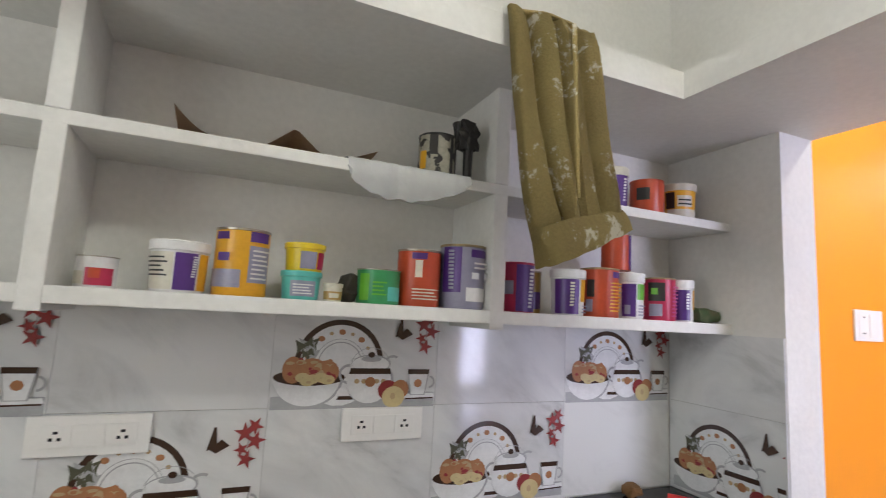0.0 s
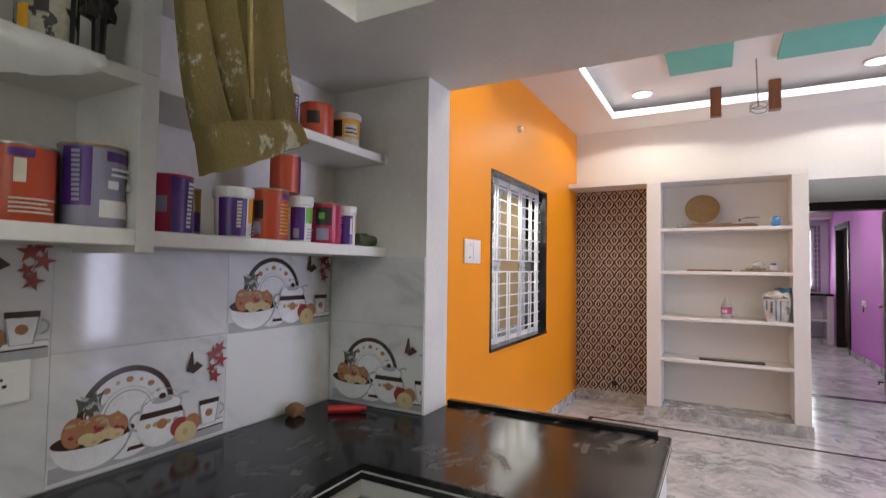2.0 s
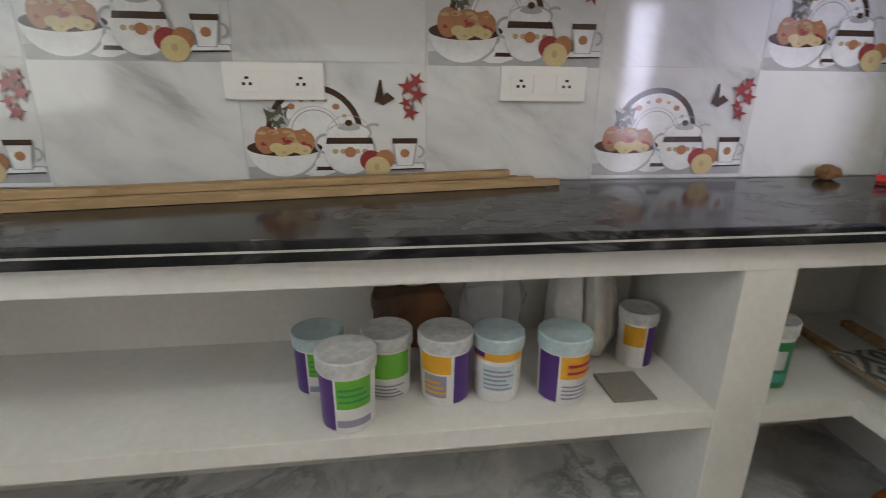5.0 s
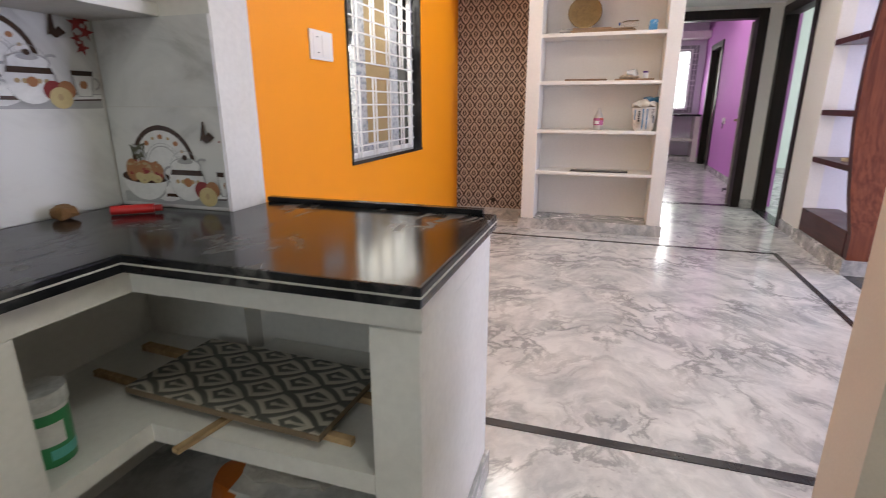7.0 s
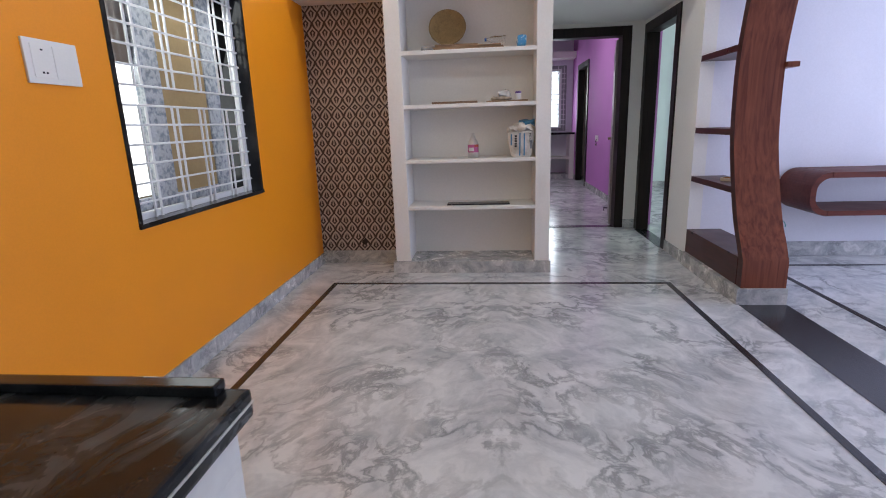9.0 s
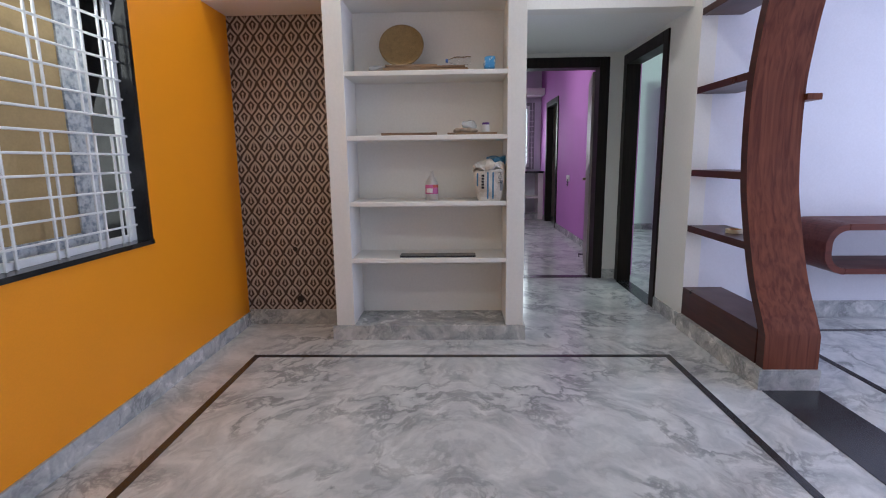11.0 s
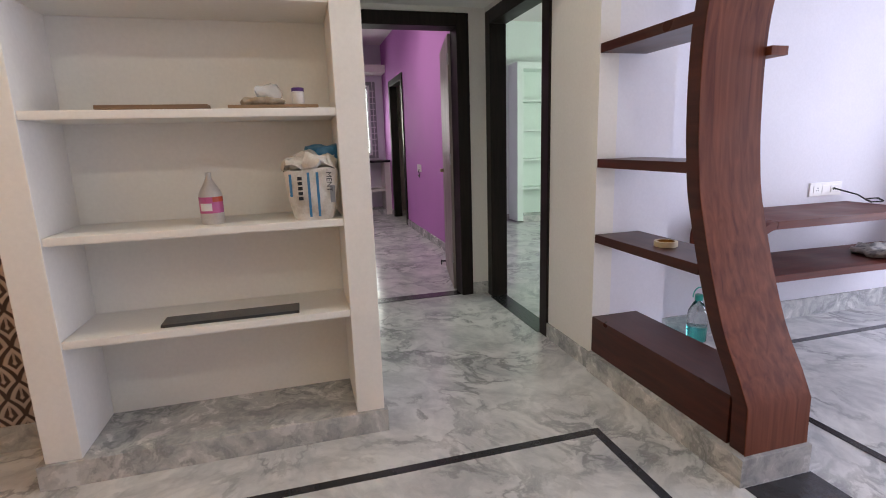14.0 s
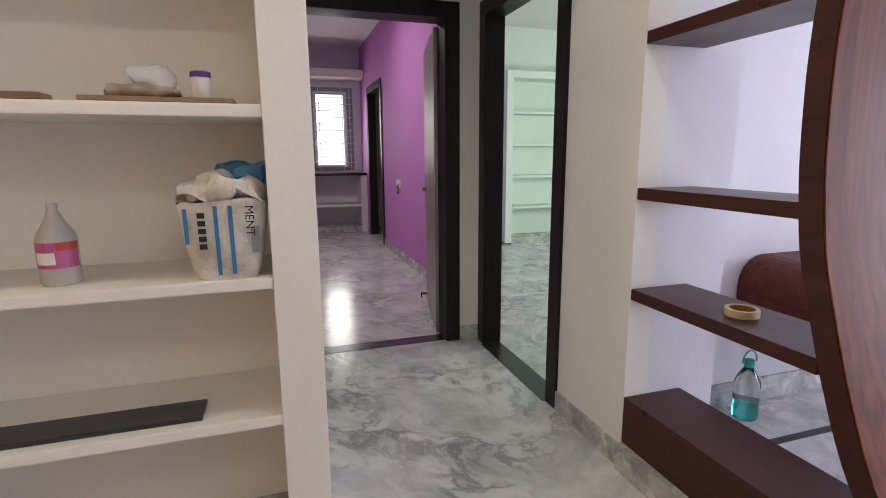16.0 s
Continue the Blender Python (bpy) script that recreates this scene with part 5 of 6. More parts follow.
STICK = wood("raw_strip_wood", (0.30, 0.19, 0.09), (0.48, 0.33, 0.18), (1.5, 14, 14), rough=0.7)


def stick(label, a, b, w, h, z, zb=None):
    d = Vector((b[0] - a[0], b[1] - a[1], (zb if zb is not None else z) - z))
    bm = bx(((0, -w / 2, 0), (d.length, w / 2, h)), bevel=0.0015)
    bm.transform(Matrix.Translation((a[0], a[1], z)) @ Euler((0, -math.asin(d.z / d.length), math.atan2(d.y, d.x))).to_matrix().to_4x4())
    return single("wooden_strip", bm, STICK, label, "wooden strip", "wooden strips")


stick("raw wooden strip under the patterned board", (1.075, 0.80), (1.45, 0.73), 0.022, 0.012, 0.452)
stick("raw wooden strip under the patterned board", (1.226, 0.425), (1.285, 1.30), 0.02, 0.018, 0.452)
stick("raw wooden strip under the patterned board", (1.40, 0.45), (1.46, 1.30), 0.03, 0.02, 0.452)
for k, (a, b, z, zb) in enumerate((((-0.9, 1.185), (0.44, 1.395), 0.906, 0.906), ((-0.9, 1.215), (0.40, 1.405), 0.906, 0.906), ((-0.8, 1.16), (0.50, 1.36), 0.906, 0.906), ((-0.9, 1.20), (0.37, 1.40), 0.925, 0.925), ((-0.95, 1.175), (0.36, 1.385), 0.925, 0.925))):
    stick("raw wooden strip lying on the worktop", a, b, 0.024, 0.017, z, zb)
bm = bmesh.new(); lumpy(bm, (1.315, 1.35, 0.9055), (1.375, 1.405, 0.945), 5, 0.008, 40, 1); single("coir_scrubber", bm, mat("coir_fibre", (0.20, 0.10, 0.035), 0.95, bump=0.6), "small brown coir scrubber on the worktop", "scrubber", smooth=True)
mk = thing("red_marker", (1.5, 1.2, 0.9055), "red plastic tube lying on the worktop", "plastic tube")
bm = bmesh.new(); tube(bm, [(1.425, 1.30, 0.920), (1.495, 1.21, 0.920)], 0.014, 12); part("tube", bm, ink("red_plastic", (0.55, 0.02, 0.02)), mk, smooth=True)
bm = bmesh.new(); tube(bm, [(1.495, 1.21, 0.920), (1.508, 1.193, 0.920)], 0.010, 12); part("cap", bm, ink("dark_red_plastic", (0.35, 0.015, 0.015)), mk, smooth=True)

# sack on the floor under the counter
sk = thing("cement_sack", (1.42, 0.66, 0), "torn white and red sack lying on the floor", "sack")
bm = bmesh.new(); lumpy(bm, (1.245, 0.42, 0.002), (1.655, 1.00, 0.175), 16, 0.026, 9, 4)
SACK_RED, SACK_ORANGE = ink("sack_red", (0.50, 0.015, 0.02)), ink("sack_orange", (0.50, 0.13, 0.02))
bm.faces.ensure_lookup_table()
for f in bm.faces:
    c = f.calc_center_median()
    band = c.z + 0.02 * noise.noise(c * 9)
    f.material_index = 1 if 0.018 < band < 0.085 and c.x < 1.55 else (2 if c.y > 0.86 and band > 0.1 else (3 if c.y < 0.46 and band < 0.12 else 0))
part("sack_body", bm, [SACK, SACK_RED, SACK_ORANGE, P_LIME], sk, smooth=True)
bm = bmesh.new(); lumpy(bm, (1.33, 0.56, 0.14), (1.60, 0.90, 0.195), 9, 0.02, 16, 9); part("torn_flap", bm, mat("dusty_clear_plastic", (0.50, 0.47, 0.42), 0.35, bump=0.4), sk, "dusty plastic flap", smooth=True)

# ---- skirting at the counter's end ----
skirt((1.14, 0.212), (1.768, 0.224)); skirt((1.756, 0.226), (1.768, 0.998))

# ---- dining shelf contents ----
STRAW = mat("woven_straw", (0.36, 0.24, 0.10), 0.8, var=0.15, scale=30, grain=160, bump=0.6)
bk = thing("straw_tray", (5.66, 0.215, 1.90), "round woven straw tray leaning at the back of a shelf", "straw tray")
bm = bmesh.new(); lathe(bm, [(0, 0), (0.10, 0.004), (0.13, 0.018), (0.145, 0.035), (0.152, 0.036), (0.138, 0.012), (0.105, -0.006), (0, -0.010)], 32)
bm.transform(pose(5.66, 0.215, 2.040, 0, -76, 0) @ Matrix.Diagonal((0.95, 1.0, 1, 1))); part("tray", bm, STRAW, bk, smooth=True)
bm = bmesh.new(); tube(bm, [(5.66 + 0.15 * 0.95 * math.cos(a) * math.cos(radians(76)) - 0.033 * math.sin(radians(76)), 0.215 + 0.15 * math.sin(a), 2.040 + 0.15 * 0.95 * math.cos(a) * math.sin(radians(76)) + 0.033 * math.cos(radians(76))) for a in [2 * math.pi * k / 36 for k in range(37)]], 0.006, 6)
part("rim", bm, STRAW, bk, "bound rim", smooth=True)
for k, (y0, y1, x0, sk_) in enumerate(((0.31, -0.245, 5.44, 0), (0.33, -0.235, 5.455, 2), (0.30, -0.225, 5.45, -1), (0.315, -0.03, 5.46, 3))):
    bm = bx(((x0 - 5.6, y1, 0), (0.10, y0, 0.010)), bevel=0.002); bm.transform(pose(5.6, 0, 1.8495 + k * 0.0105, 0, 0, sk_))
    single("cardboard_piece", bm, CARD, "flat piece of brown cardboard in a pile", "cardboard", "cardboard pile")
bm = bmesh.new(); lumpy(bm, (5.46, 0.30, 1.8495), (5.62, 0.43, 1.888), 6, 0.012, 24, 2); single("grey_rag", bm, mat("grey_cloth", (0.28, 0.27, 0.27), 0.9), "crumpled grey rag on a shelf", "rag", smooth=True)
CLEAR = glass("clear_plastic", (0.93, 0.95, 0.96), 0.08)
pb = thing("water_bottle", (5.52, -0.2, 1.895), "empty clear plastic bottle lying on cardboard", "bottle")
bm = bmesh.new(); lathe(bm, [(0, 0), (0.026, 0.0), (0.028, 0.01), (0.026, 0.05), (0.028, 0.09), (0.024, 0.115), (0.011, 0.145), (0.011, 0.155), (0, 0.155)], 18)
bm.transform(pose(5.50, -0.262, 1.916, -90, 0, 0)); part("bottle", bm, CLEAR, pb, smooth=True)
bm = bmesh.new(); lathe(bm, [(0, 0), (0.013, 0), (0.013, 0.016), (0, 0.016)], 14); bm.transform(pose(5.50, -0.108, 1.916, -90, 0, 0)); part("cap", bm, ink("blue_cap", (0.02, 0.08, 0.30)), pb, "blue cap")
bm = bmesh.new(); lumpy(bm, (5.46, -0.425, 1.8495), (5.53, -0.345, 1.943), 4, 0.006, 30, 3); single("blue_packet", bm, mat("blue_white_packet", (0.06, 0.25, 0.50), 0.4, scale=28, second=(0.6, 0.65, 0.7), amount=0.1), "small blue and white packet on a shelf", "packet", smooth=True)
single("wooden_batten", bx(((5.425, -0.03, 1.4325), (5.50, 0.345, 1.448)), bevel=0.002), wood("brown_batten_wood", (0.16, 0.09, 0.05), (0.26, 0.16, 0.09), (14, 1.5, 14), 0.6), "flat brown wooden batten on a shelf", "wooden batten")
single("wooden_board", bx(((5.43, -0.435, 1.4325), (5.56, -0.10, 1.4445)), bevel=0.002), CARD, "thin brown board under a plastic heap", "board")
bm = bmesh.new(); lumpy(bm, (5.45, -0.31, 1.4455), (5.55, -0.14, 1.476), 7, 0.012, 28, 7); single("scrap_heap", bm, mat("beige_scraps", (0.38, 0.32, 0.25), 0.7, scale=30, second=(0.2, 0.15, 0.1)), "heap of brown paper scraps on a board", "scraps", smooth=True)
bm = bmesh.new(); lumpy(bm, (5.47, -0.30, 1.469), (5.54, -0.20, 1.526), 5, 0.018, 22, 4); single("plastic_wrap", bm, FILM, "clear plastic wrap on top of the scraps", "plastic film", smooth=True)
jr = thing("small_jar", (5.47, -0.36, 1.4455), "small white jar with a dark lid", "jar")
bm = bmesh.new(); lathe(bm, [(0, 0), (0.022, 0), (0.024, 0.004), (0.024, 0.048), (0.02, 0.052), (0, 0.052)], 18, (5.47, -0.36, 1.4455)); part("jar", bm, P_WHITE, jr, smooth=True)
bm = bmesh.new(); lathe(bm, [(0.0245, 0.050), (0.0245, 0.063), (0.02, 0.065), (0, 0.065)], 18, (5.47, -0.36, 1.4455)); part("lid", bm, P_PURPLE, jr, "dark lid")
lb = thing("cleaner_bottle", (5.53, 0.015, 1.0), "cloudy plastic bottle with a pink label", "bottle")
MILKY = mat("milky_plastic", (0.70, 0.66, 0.62), 0.3, bump=0.0); MILKY.node_tree.nodes["Principled BSDF"].inputs["Transmission Weight"].default_value = 0.35
bm = bmesh.new(); lathe(bm, [(0, 0), (0.042, 0.0), (0.045, 0.006), (0.045, 0.115), (0.04, 0.13), (0.02, 0.165), (0.012, 0.185), (0.012, 0.205), (0, 0.206)], 24, (5.53, 0.015, 0.986)); part("bottle", bm, MILKY, lb, smooth=True)
for (a0, a1, z0, z1, m, nm) in ((95, 262, 0.045, 0.11, P_PINK, "label"), (130, 190, 0.055, 0.085, P_WHITE, "sticker"), (195, 262, 0.09, 0.11, P_ORANGE, "label")):
    bm = bmesh.new(); rr = 0.0458 if m is P_PINK else 0.0464
    cols = [[bm.verts.new((5.53 + rr * math.cos(radians(a0 + (a1 - a0) * k / 14)), 0.015 + rr * math.sin(radians(a0 + (a1 - a0) * k / 14)), 0.986 + z)) for z in (z0, z1)] for k in range(15)]
    for p, q in zip(cols, cols[1:]):
        bm.faces.new((p[0], q[0], q[1], p[1]))
    part(nm, bm, m, lb)
single("granite_offcut", bx(((5.45, -0.29, 0.5885), (5.56, 0.245, 0.601)), bevel=0.002), INLAY, "dark stone offcut lying on a shelf", "stone offcut")

# cement bag, rolled down, with its printed stripes
cb = thing("cement_bag", (5.5, -0.365, 1.0), "crumpled white cement bag with blue stripes, rolled open", "cement bag")
WOVEN = mat("woven_white_bag", (0.66, 0.63, 0.58), 0.55, var=0.08, scale=12, grain=150, bump=0.35, second=(0.44, 0.38, 0.31), amount=0.3)
BLUE = ink("blue_bag_print", (0.04, 0.19, 0.36))
def bag_front(v):
    """How far the bag's front face stands forward at a height."""
    return 5.415 - 0.012 * math.sin(v * 3.0)


bm = bmesh.new()
rings = []
for i in range(15):
    v = i / 14
    z = 1.001 + 0.205 * v
    wy, wx = 0.076 + 0.036 * v ** 0.6, 0.07 + 0.008 * v
    ring = []
    for k in range(36):
        a = 2 * math.pi * k / 36
        ca, sa = math.cos(a), math.sin(a)
        px = 5.50 + wx * math.copysign(abs(ca) ** 0.55, ca) * (1.06 if ca < 0 else 1)
        py = -0.365 + wy * math.copysign(abs(sa) ** 0.55, sa)
        w = 0.005 * v * noise.noise((px * 30, py * 30, z * 22))
        ring.append(bm.verts.new((px + w, py + w, z + (0.02 * noise.noise((a * 1.3, 2, 0)) if i == 14 else 0))))
    rings.append(ring)
for p, q in zip(rings, rings[1:]):
    for k in range(36):
        bm.faces.new((p[k], p[(k + 1) % 36], q[(k + 1) % 36], q[k]))
bm.faces.new(rings[0][::-1])
part("bag", bm, WOVEN, cb, smooth=True)
bm = bmesh.new(); lumpy(bm, (5.425, -0.480, 1.185), (5.585, -0.250, 1.262), 14, 0.034, 24, 11); part("rolled_rim", bm, WOVEN, cb, "crumpled rolled-down rim", smooth=True)
bm = bmesh.new(); lumpy(bm, (5.50, -0.485, 1.215), (5.60, -0.335, 1.30), 8, 0.026, 20, 15); part("inner_flap", bm, BLUE, cb, "blue printed flap", smooth=True)
def on_bag(name, y0, y1, z0, z1, m, label=""):
    """A print that follows the bulging front of the bag."""
    bm = bmesh.new()
    cols = []
    for k in range(9):
        z = z0 + (z1 - z0) * k / 8
        v = (z - 1.001) / 0.205
        x = 5.50 - 1.06 * (0.07 + 0.008 * v) - 0.002 - 0.004 * v
        cols.append((bm.verts.new((x, y0, z)), bm.verts.new((x, y1, z))))
    for p, q in zip(cols, cols[1:]):
        bm.faces.new((p[0], p[1], q[1], q[0]))
    return part(name, bm, m, cb, label)


for y in (-0.350, -0.385):
    on_bag("stripe", y - 0.005, y + 0.005, 1.015, 1.195, BLUE, "blue printed stripe")
for k in range(5):
    on_bag("print_block", -0.325, -0.307, 1.085 + k * 0.020, 1.099 + k * 0.020, INLAY)
on_bag("print_block", -0.452, -0.432, 1.07, 1.14, mat("grey_print", (0.25, 0.26, 0.28), 0.6))
on_bag("print_block", -0.285, -0.275, 1.10, 1.19, BLUE)


def lettering(body, size, m, parent, place):
    """Words in the built-in font, as a thin mesh under a thing."""
    cu = bpy.data.curves.new("lettering", "FONT")
    cu.body, cu.size, cu.extrude = body, size, 0.0005
    tmp = bpy.data.objects.new("lettering", cu)
    me = bpy.data.meshes.new_from_object(tmp)
    bpy.data.objects.remove(tmp)
    me.materials.append(m)
    ob = new("lettering", me)
    ob.parent = parent
    ob.matrix_basis = Matrix.Translation(-ORIGIN[parent.name]) @ place
    return ob


lettering("MENT", 0.030, INLAY, cb, Matrix.Translation((5.4105, -0.421, 1.195)) @ Matrix(((0, 0, -1, 0), (0, -1, 0, 0), (-1, 0, 0, 0), (0, 0, 0, 1))))

cb.location += Vector((0, -0.022, -0.0155))

# ---- on the divider and in the living room ----
tp = thing("tape_roll", (5.25, -1.955, 0.776), "roll of masking tape lying on a mahogany shelf", "tape roll")
bm = bmesh.new(); lathe(bm, [(0.040, 0), (0.052, 0), (0.052, 0.024), (0.040, 0.024), (0.040, 0)], 30, (5.25, -1.955, 0.777)); part("tape", bm, mat("masking_tape", (0.62, 0.52, 0.36), 0.6), tp, smooth=True)
bm = bmesh.new(); lathe(bm, [(0.0375, 0.0), (0.0398, 0.0), (0.0398, 0.0235), (0.0375, 0.0235), (0.0375, 0.0)], 30, (5.25, -1.955, 0.777)); part("core", bm, mat("amber_core", (0.42, 0.18, 0.03), 0.5), tp, "brown cardboard core")
wb = thing("water_bottle", (5.80, -2.68, 0), "large clear water bottle with a teal cap and handle", "bottle")
TEALP = ink("teal_plastic", (0.02, 0.36, 0.30)); WATER = glass("teal_tinted_water", (0.10, 0.62, 0.55), 0.05)
bm = bmesh.new(); lathe(bm, [(0, 0.002), (0.055, 0.002), (0.06, 0.01), (0.06, 0.17), (0.055, 0.20), (0.03, 0.25), (0.02, 0.265), (0.02, 0.28), (0, 0.28)], 24, (5.80, -2.68, 0)); part("bottle", bm, CLEAR, wb, smooth=True)
bm = bmesh.new(); lathe(bm, [(0, 0.006), (0.053, 0.006), (0.0575, 0.012), (0.0575, 0.10), (0, 0.10)], 24, (5.80, -2.68, 0)); part("water", bm, WATER, wb, "teal tinted contents", smooth=True)
bm = bmesh.new(); lathe(bm, [(0.024, 0.268), (0.024, 0.30), (0.02, 0.304), (0, 0.304)], 18, (5.80, -2.68, 0)); part("cap", bm, TEALP, wb, smooth=True)
bm = bmesh.new(); tube(bm, [(5.80, -2.68 + 0.045 * math.cos(a), 0.29 + 0.06 * math.sin(a)) for a in [math.pi * k / 14 for k in range(15)]], 0.004, 6); part("handle", bm, TEALP, wb, smooth=True)
cw = thing("black_cable", (5.6, -3.9, 0.776), "short black cable coiled by the socket", "cable")
bm = bmesh.new(); tube(bm, [(5.905, -3.82, 0.90), (5.86, -3.84, 0.885), (5.80, -3.90, 0.86), (5.78, -3.96, 0.82)] + [(5.76 + 0.02 * math.sin(3 * a), -4.0 + 0.06 * math.cos(a), 0.806 + 0.03 * (1 + math.sin(a)) * 0.5) for a in [k * 0.5 for k in range(26)]], 0.005, 6); part("cable", bm, P_DARK, cw, smooth=True)
bm = bmesh.new(); lumpy(bm, (5.46, -4.15, 0.4865), (5.75, -3.74, 0.545), 10, 0.026, 15, 6); single("crumpled_papers", bm, mat("newspaper", (0.55, 0.54, 0.52), 0.8, scale=20, second=(0.25, 0.25, 0.26), amount=0.2), "crumpled newspapers on the low shelf", "papers", smooth=True)
bm = bmesh.new(); tube(bm, [(10.28, -1.945, 0.93), (10.22, -1.92, 0.91), (10.18, -1.925, 0.87), (10.22, -1.93, 0.83), (10.30, -1.935, 0.85)], 0.007, 6); part("cord", bm, P_DARK, purple_socket, "dark hanging cord", smooth=True)

# ---- kitchen tiles with their printed still life ----
K_BROWN, K_TAN, K_ORANGE = ink("tile_brown", (0.055, 0.028, 0.018), 0.15), ink("tile_tan", (0.50, 0.36, 0.20), 0.15), ink("tile_orange", (0.42, 0.19, 0.09), 0.15)
K_WHITE, K_GREY, K_RED, K_YEL, K_GRN = ink("tile_white", (0.80, 0.80, 0.80), 0.12), ink("tile_shade", (0.42, 0.42, 0.43), 0.15), ink("tile_red", (0.30, 0.045, 0.045), 0.15), ink("tile_yellow", (0.62, 0.50, 0.26), 0.15), ink("tile_green", (0.10, 0.10, 0.065), 0.15)
INKS = [K_BROWN, K_TAN, K_ORANGE, K_WHITE, K_GREY, K_RED, K_YEL, K_GRN]


def still_life():
    """The tile's print, drawn flat in the tile's own plane: x across, z up, each layer a hair in front of the last."""
    bm = bmesh.new()
    layer = [0]

    def flat(points, ink_index):
        layer[0] += 1
        f = bm.faces.new([bm.verts.new((p[0], -0.0003 - 0.00004 * layer[0], p[1])) for p in points])
        f.material_index = ink_index

    def disc(cx, cz, rx, rz, i, a0=0, a1=360, n=22):
        flat([(cx + rx * math.cos(radians(a0 + (a1 - a0) * k / n)), cz + rz * math.sin(radians(a0 + (a1 - a0) * k / n))) for k in range(n + (a1 - a0 < 360))], i)

    def ring(cx, cz, r0, r1, i, a0, a1, n=20):
        flat([(cx + r1 * math.cos(radians(a0 + (a1 - a0) * k / n)), cz + r1 * math.sin(radians(a0 + (a1 - a0) * k / n))) for k in range(n + 1)]
             + [(cx + r0 * math.cos(radians(a1 - (a1 - a0) * k / n)), cz + r0 * math.sin(radians(a1 - (a1 - a0) * k / n))) for k in range(n + 1)], i)

    def leaf(cx, cz, r, i, turn, points=5):
        flat([(cx + (r if k % 2 == 0 else r * 0.38) * math.cos(radians(turn + 180 * k / points)), cz + (r if k % 2 == 0 else r * 0.38) * math.sin(radians(turn + 180 * k / points))) for k in range(2 * points)], i)
    flat([(0.004, 0.006), (0.47, 0.006), (0.47, 0.048), (0.30, 0.056), (0.004, 0.040)], 4)
    disc(0.182, 0.125, 0.106, 0.112, 3)
    ring(0.182, 0.125, 0.070, 0.0715, 4, 5, 175)
    ring(0.182, 0.125, 0.110, 0.125, 0, -8, 188)
    ring(0.182, 0.125, 0.060, 0.063, 4, 10, 170)
    for k in range(9):
        a = radians(12 + 19.5 * k)
        disc(0.182 + 0.09 * math.cos(a), 0.125 + 0.09 * math.sin(a), 0.006 if k % 2 else 0.010, 0.005 if k % 2 else 0.008, 1 if k % 2 else 2, n=8)
    rnd = random.Random(4)
    disc(0.100, 0.090, 0.094, 0.080, 4, 180, 360); disc(0.096, 0.090, 0.090, 0.076, 3, 180, 360)
    disc(0.102, 0.090, 0.097, 0.022, 0)
    for k in range(26):
        a = radians(40 + 100 * rnd.random())
        leaf(0.094 + 0.040 * math.cos(a) * rnd.random(), 0.142 + 0.042 * rnd.random(), 0.012 + 0.012 * rnd.random(), 7 if k % 3 else 4, math.degrees(a), 2 + k % 2)
    for cx, cz, rx, rz, i in ((0.055, 0.110, 0.028, 0.036, 2), (0.145, 0.105, 0.036, 0.032, 2), (0.105, 0.112, 0.040, 0.030, 2)):
        disc(cx, cz, rx, rz, i, n=16)
    for k in range(34):
        disc(0.045 + 0.12 * rnd.random(), 0.088 + 0.048 * rnd.random(), 0.006 + 0.008 * rnd.random(), 0.004 + 0.006 * rnd.random(), (2, 1, 5, 2)[k % 4], n=8)
    for cx, cz in ((0.082, 0.090), (0.108, 0.086), (0.132, 0.090), (0.150, 0.084), (0.095, 0.080)):
        disc(cx, cz, 0.020, 0.013, 6, n=12); disc(cx + 0.004, cz - 0.002, 0.007, 0.004, 1, n=7)
    disc(0.205, 0.045, 0.028, 0.024, 3); flat([(0.178, 0.03), (0.232, 0.03), (0.228, 0.040), (0.182, 0.040)], 0)
    ring(0.206, 0.10, 0.020, 0.027, 4, 80, 290)
    ring(0.335, 0.125, 0.022, 0.029, 4, 60, 200)
    disc(0.272, 0.078, 0.069, 0.065, 4); disc(0.268, 0.080, 0.065, 0.061, 3)
    disc(0.271, 0.129, 0.058, 0.025, 4); disc(0.269, 0.128, 0.055, 0.022, 3)
    flat([(0.208, 0.100), (0.332, 0.100), (0.328, 0.116), (0.212, 0.116)], 0)
    disc(0.270, 0.142, 0.030, 0.008, 4); disc(0.270, 0.154, 0.010, 0.008, 0)
    ring(0.270, 0.112, 0.061, 0.0625, 4, 20, 160)
    for cx in (0.232, 0.252, 0.290, 0.310):
        disc(cx, 0.080, 0.008, 0.007, 1, n=8)
    disc(0.271, 0.078, 0.016, 0.014, 2, n=10)
    flat([(0.375, 0.030), (0.470, 0.034), (0.466, 0.046), (0.380, 0.044)], 3); flat([(0.378, 0.028), (0.466, 0.030), (0.466, 0.034), (0.378, 0.032)], 0)
    flat([(0.383, 0.113), (0.452, 0.113), (0.440, 0.040), (0.393, 0.040)], 4)
    flat([(0.385, 0.112), (0.448, 0.112), (0.436, 0.042), (0.396, 0.042)], 3)
    flat([(0.384, 0.100), (0.449, 0.100), (0.450, 0.114), (0.383, 0.114)], 0)
    disc(0.416, 0.074, 0.013, 0.012, 2, n=8); ring(0.452, 0.078, 0.012, 0.018, 4, -90, 90)
    disc(0.325, 0.055, 0.030, 0.028, 5); disc(0.362, 0.058, 0.026, 0.026, 2); disc(0.342, 0.036, 0.034, 0.030, 6); disc(0.340, 0.038, 0.008, 0.010, 1, n=8)
    flat([(0.338, 0.205), (0.352, 0.262), (0.358, 0.262), (0.362, 0.215)], 0); flat([(0.345, 0.208), (0.372, 0.232), (0.392, 0.216), (0.360, 0.198)], 0)
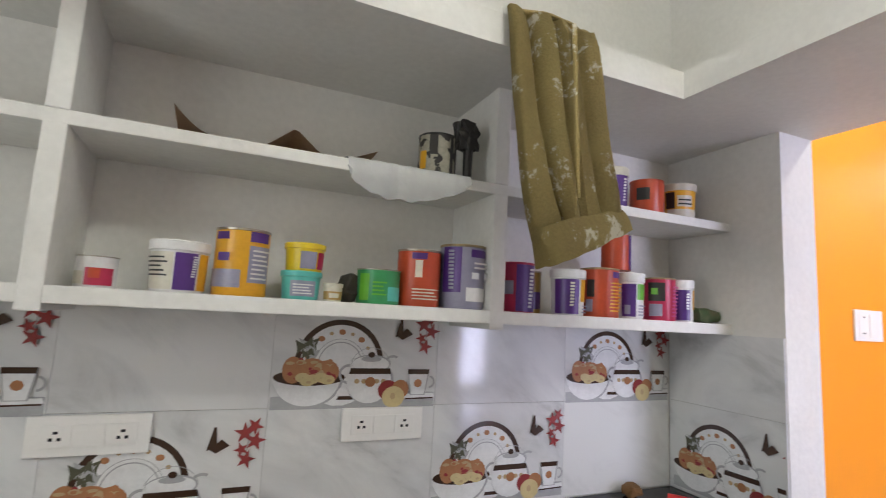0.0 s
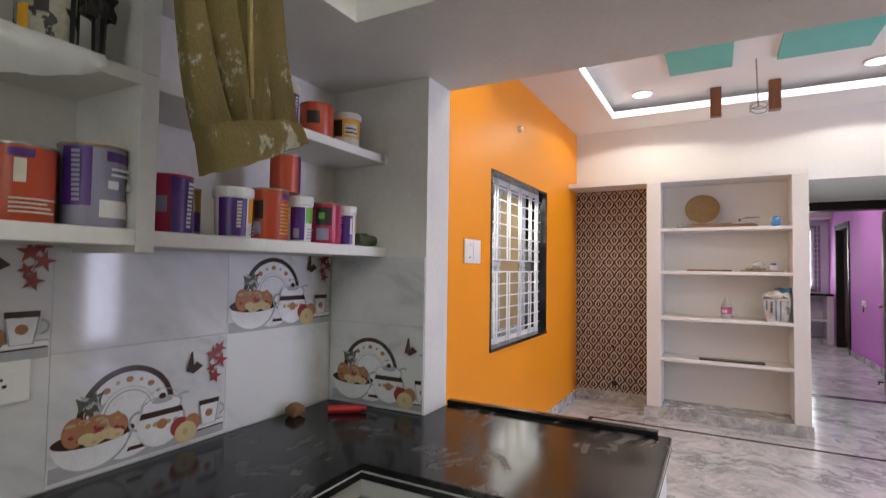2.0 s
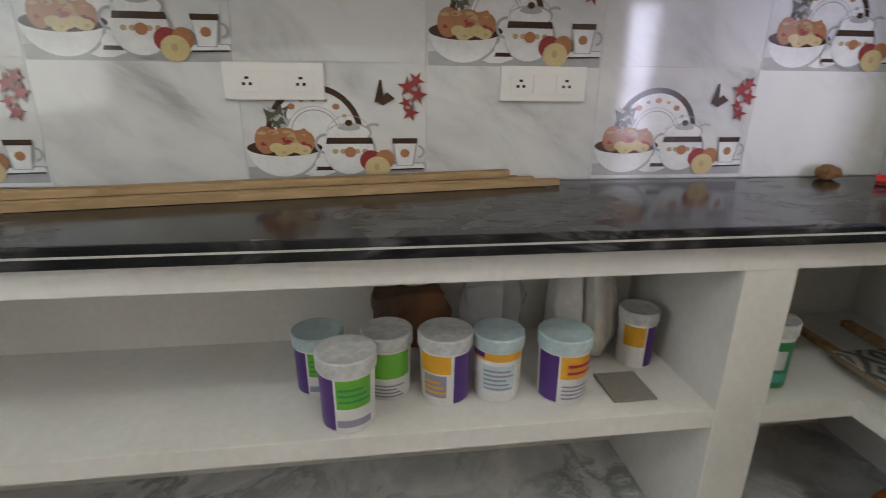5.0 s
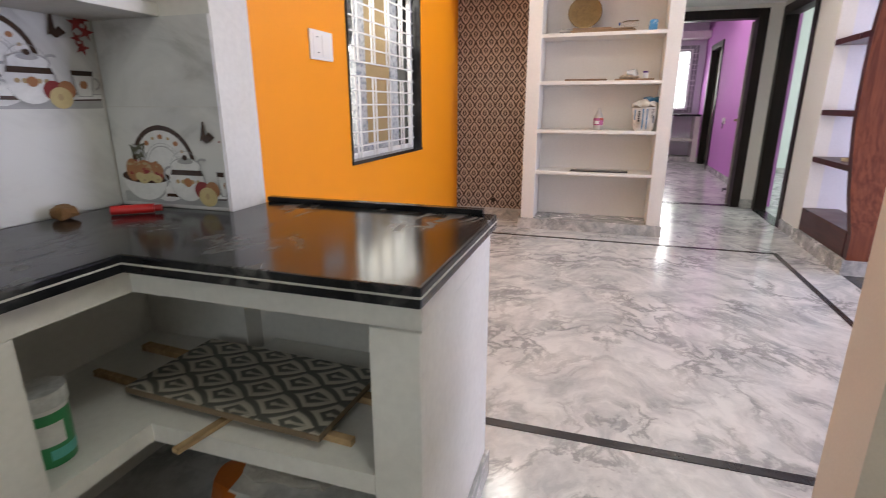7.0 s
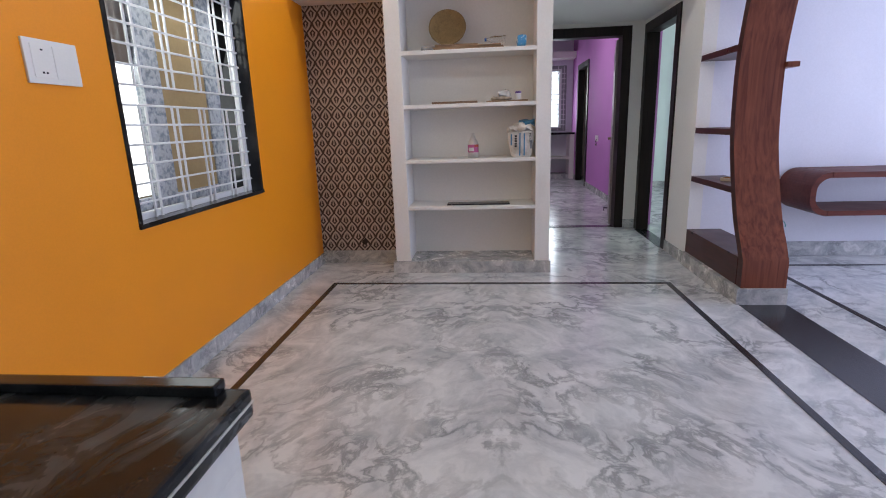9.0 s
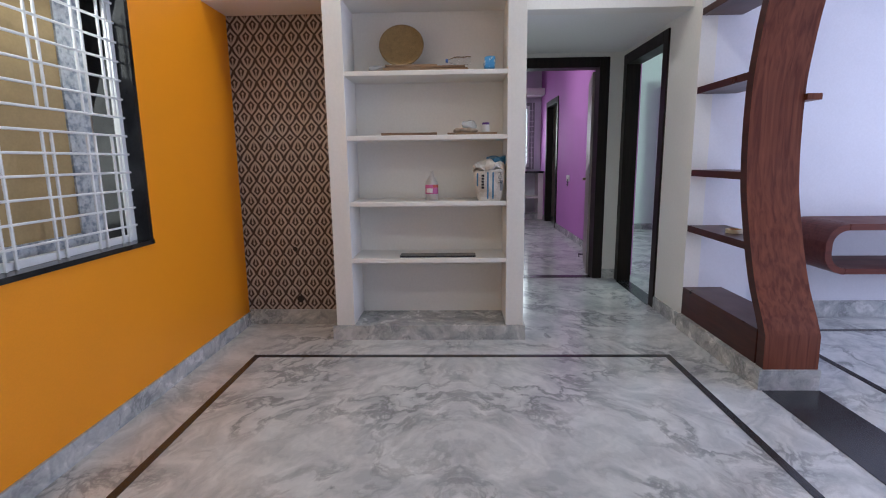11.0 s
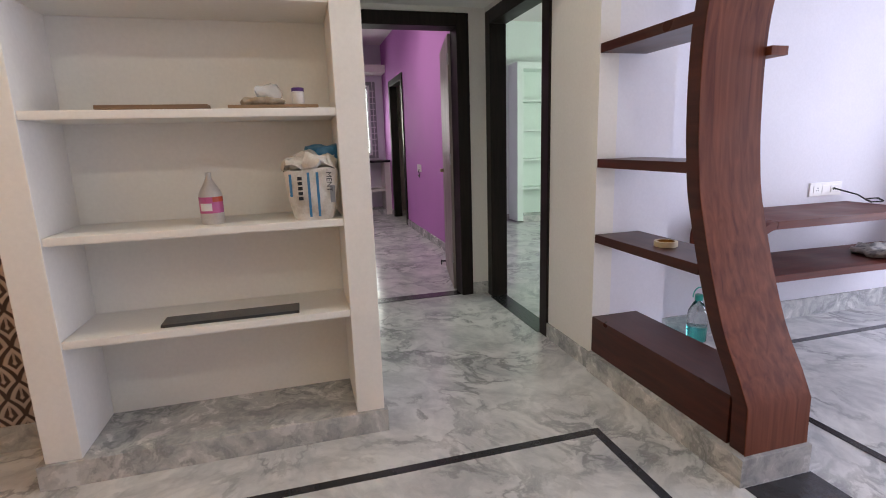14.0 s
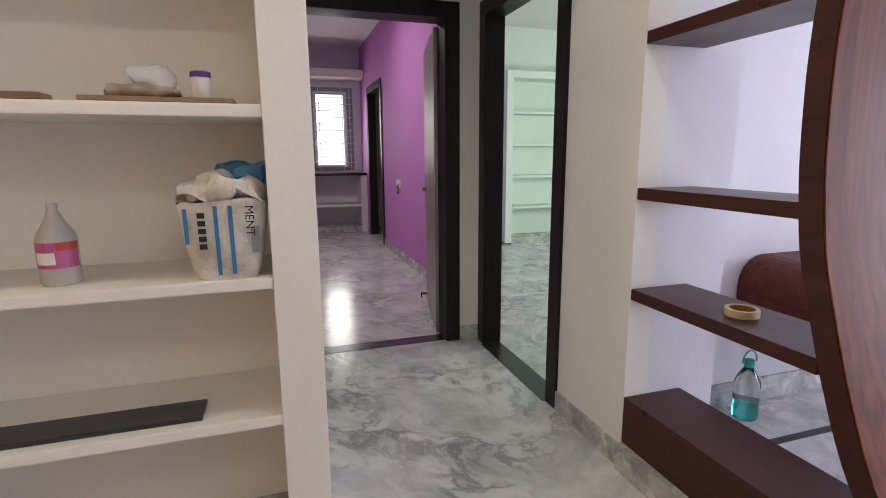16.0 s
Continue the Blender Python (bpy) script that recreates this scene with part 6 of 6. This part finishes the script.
    flat([(0.427, 0.170), (0.430, 0.170), (0.444, 0.275), (0.440, 0.276)], 4)
    for cx, cz, r, t_ in ((0.425, 0.245, 0.028, 20), (0.448, 0.262, 0.024, 60), (0.452, 0.225, 0.027, 5), (0.420, 0.205, 0.020, 40), (0.432, 0.180, 0.025, 75)):
        leaf(cx, cz, r, 5, t_)
    return bm


def cut_right(bm, u):
    """Keeps what lies left of u: a tile cut to fit."""
    bmesh.ops.bisect_plane(bm, geom=bm.verts[:] + bm.edges[:] + bm.faces[:], plane_co=(u, 0, 0), plane_no=(1, 0, 0), clear_outer=True)
    return bm


PRINT = mesh_object("print", still_life(), INKS)
PRINT_MESH = PRINT.data
bpy.data.objects.remove(PRINT)
bm = still_life(); bmesh.ops.bisect_plane(bm, geom=bm.verts[:] + bm.edges[:] + bm.faces[:], plane_co=(0, 0, 0.278), plane_no=(0, 0, 1), clear_outer=True)
tmp = mesh_object("print", cut_right(still_life(), 0.41), INKS); CUT_MESH = tmp.data; bpy.data.objects.remove(tmp)
bm.free()
splash_back = thing("tiled_splashback", (0, 1.437, 0.906), "glossy marbled wall tiles printed with a tea set and fruit", "wall tiles", kind="structure")
ORIGIN[splash_back.name] = Vector((0, 0, 0)); splash_back.location = (0, 0, 0)
part("grout", bx(((-1.6, 1.434, 0.906), (1.584, 1.4375, 1.4645)), ((1.581, 1.002, 0.906), (1.5845, 1.434, 1.4645))), GROUT, splash_back)
for row, (z0, z1) in enumerate(((0.907, 1.214), (1.216, 1.4645))):
    for k in range(-3, 4):
        x0 = 0.1455 + 0.475 * k
        x1 = min(x0 + 0.474, 1.5795)
        if x1 - x0 < 0.05:
            continue
        x0 = max(x0, -1.6)
        bm = bx(((x0, 1.4295, z0), (x1, 1.435, z1)))
        t_ = part("tile", bm, TILE, splash_back)
        if (row + k) % 2 == 1:
            pr = new("print", PRINT_MESH); pr.parent = t_; pr.location = (x0, 1.4295, z0 + (0.004 if row == 0 else -0.012))
    y0, y1 = 1.002, 1.4285
    t_ = part("tile", bx(((1.5765, y0, z0), (1.582, y1, z1))), TILE, splash_back)
    if row == 0:
        pr = new("print", CUT_MESH); pr.parent = t_
        pr.matrix_basis = Matrix.Translation((1.5765, 1.415, z0 + 0.004)) @ Matrix(((0, 1, 0, 0), (-1, 0, 0, 0), (0, 0, 1, 0), (0, 0, 0, 1)))

bl = thing("ceiling_panel_light", (9.6, -0.7, 3.06), "square white ceiling light in the bedroom, lit", "ceiling lamp")
part("diffuser", bx(((9.36, -0.94, 3.07), (9.84, -0.46, 3.08))), LED, bl)
part("frame", bx(((9.33, -0.97, 3.06), (9.36, -0.43, 3.099)), ((9.84, -0.97, 3.06), (9.87, -0.43, 3.099)), ((9.36, -0.97, 3.06), (9.84, -0.94, 3.099)), ((9.36, -0.46, 3.06), (9.84, -0.43, 3.099))), PLASTIC, bl)
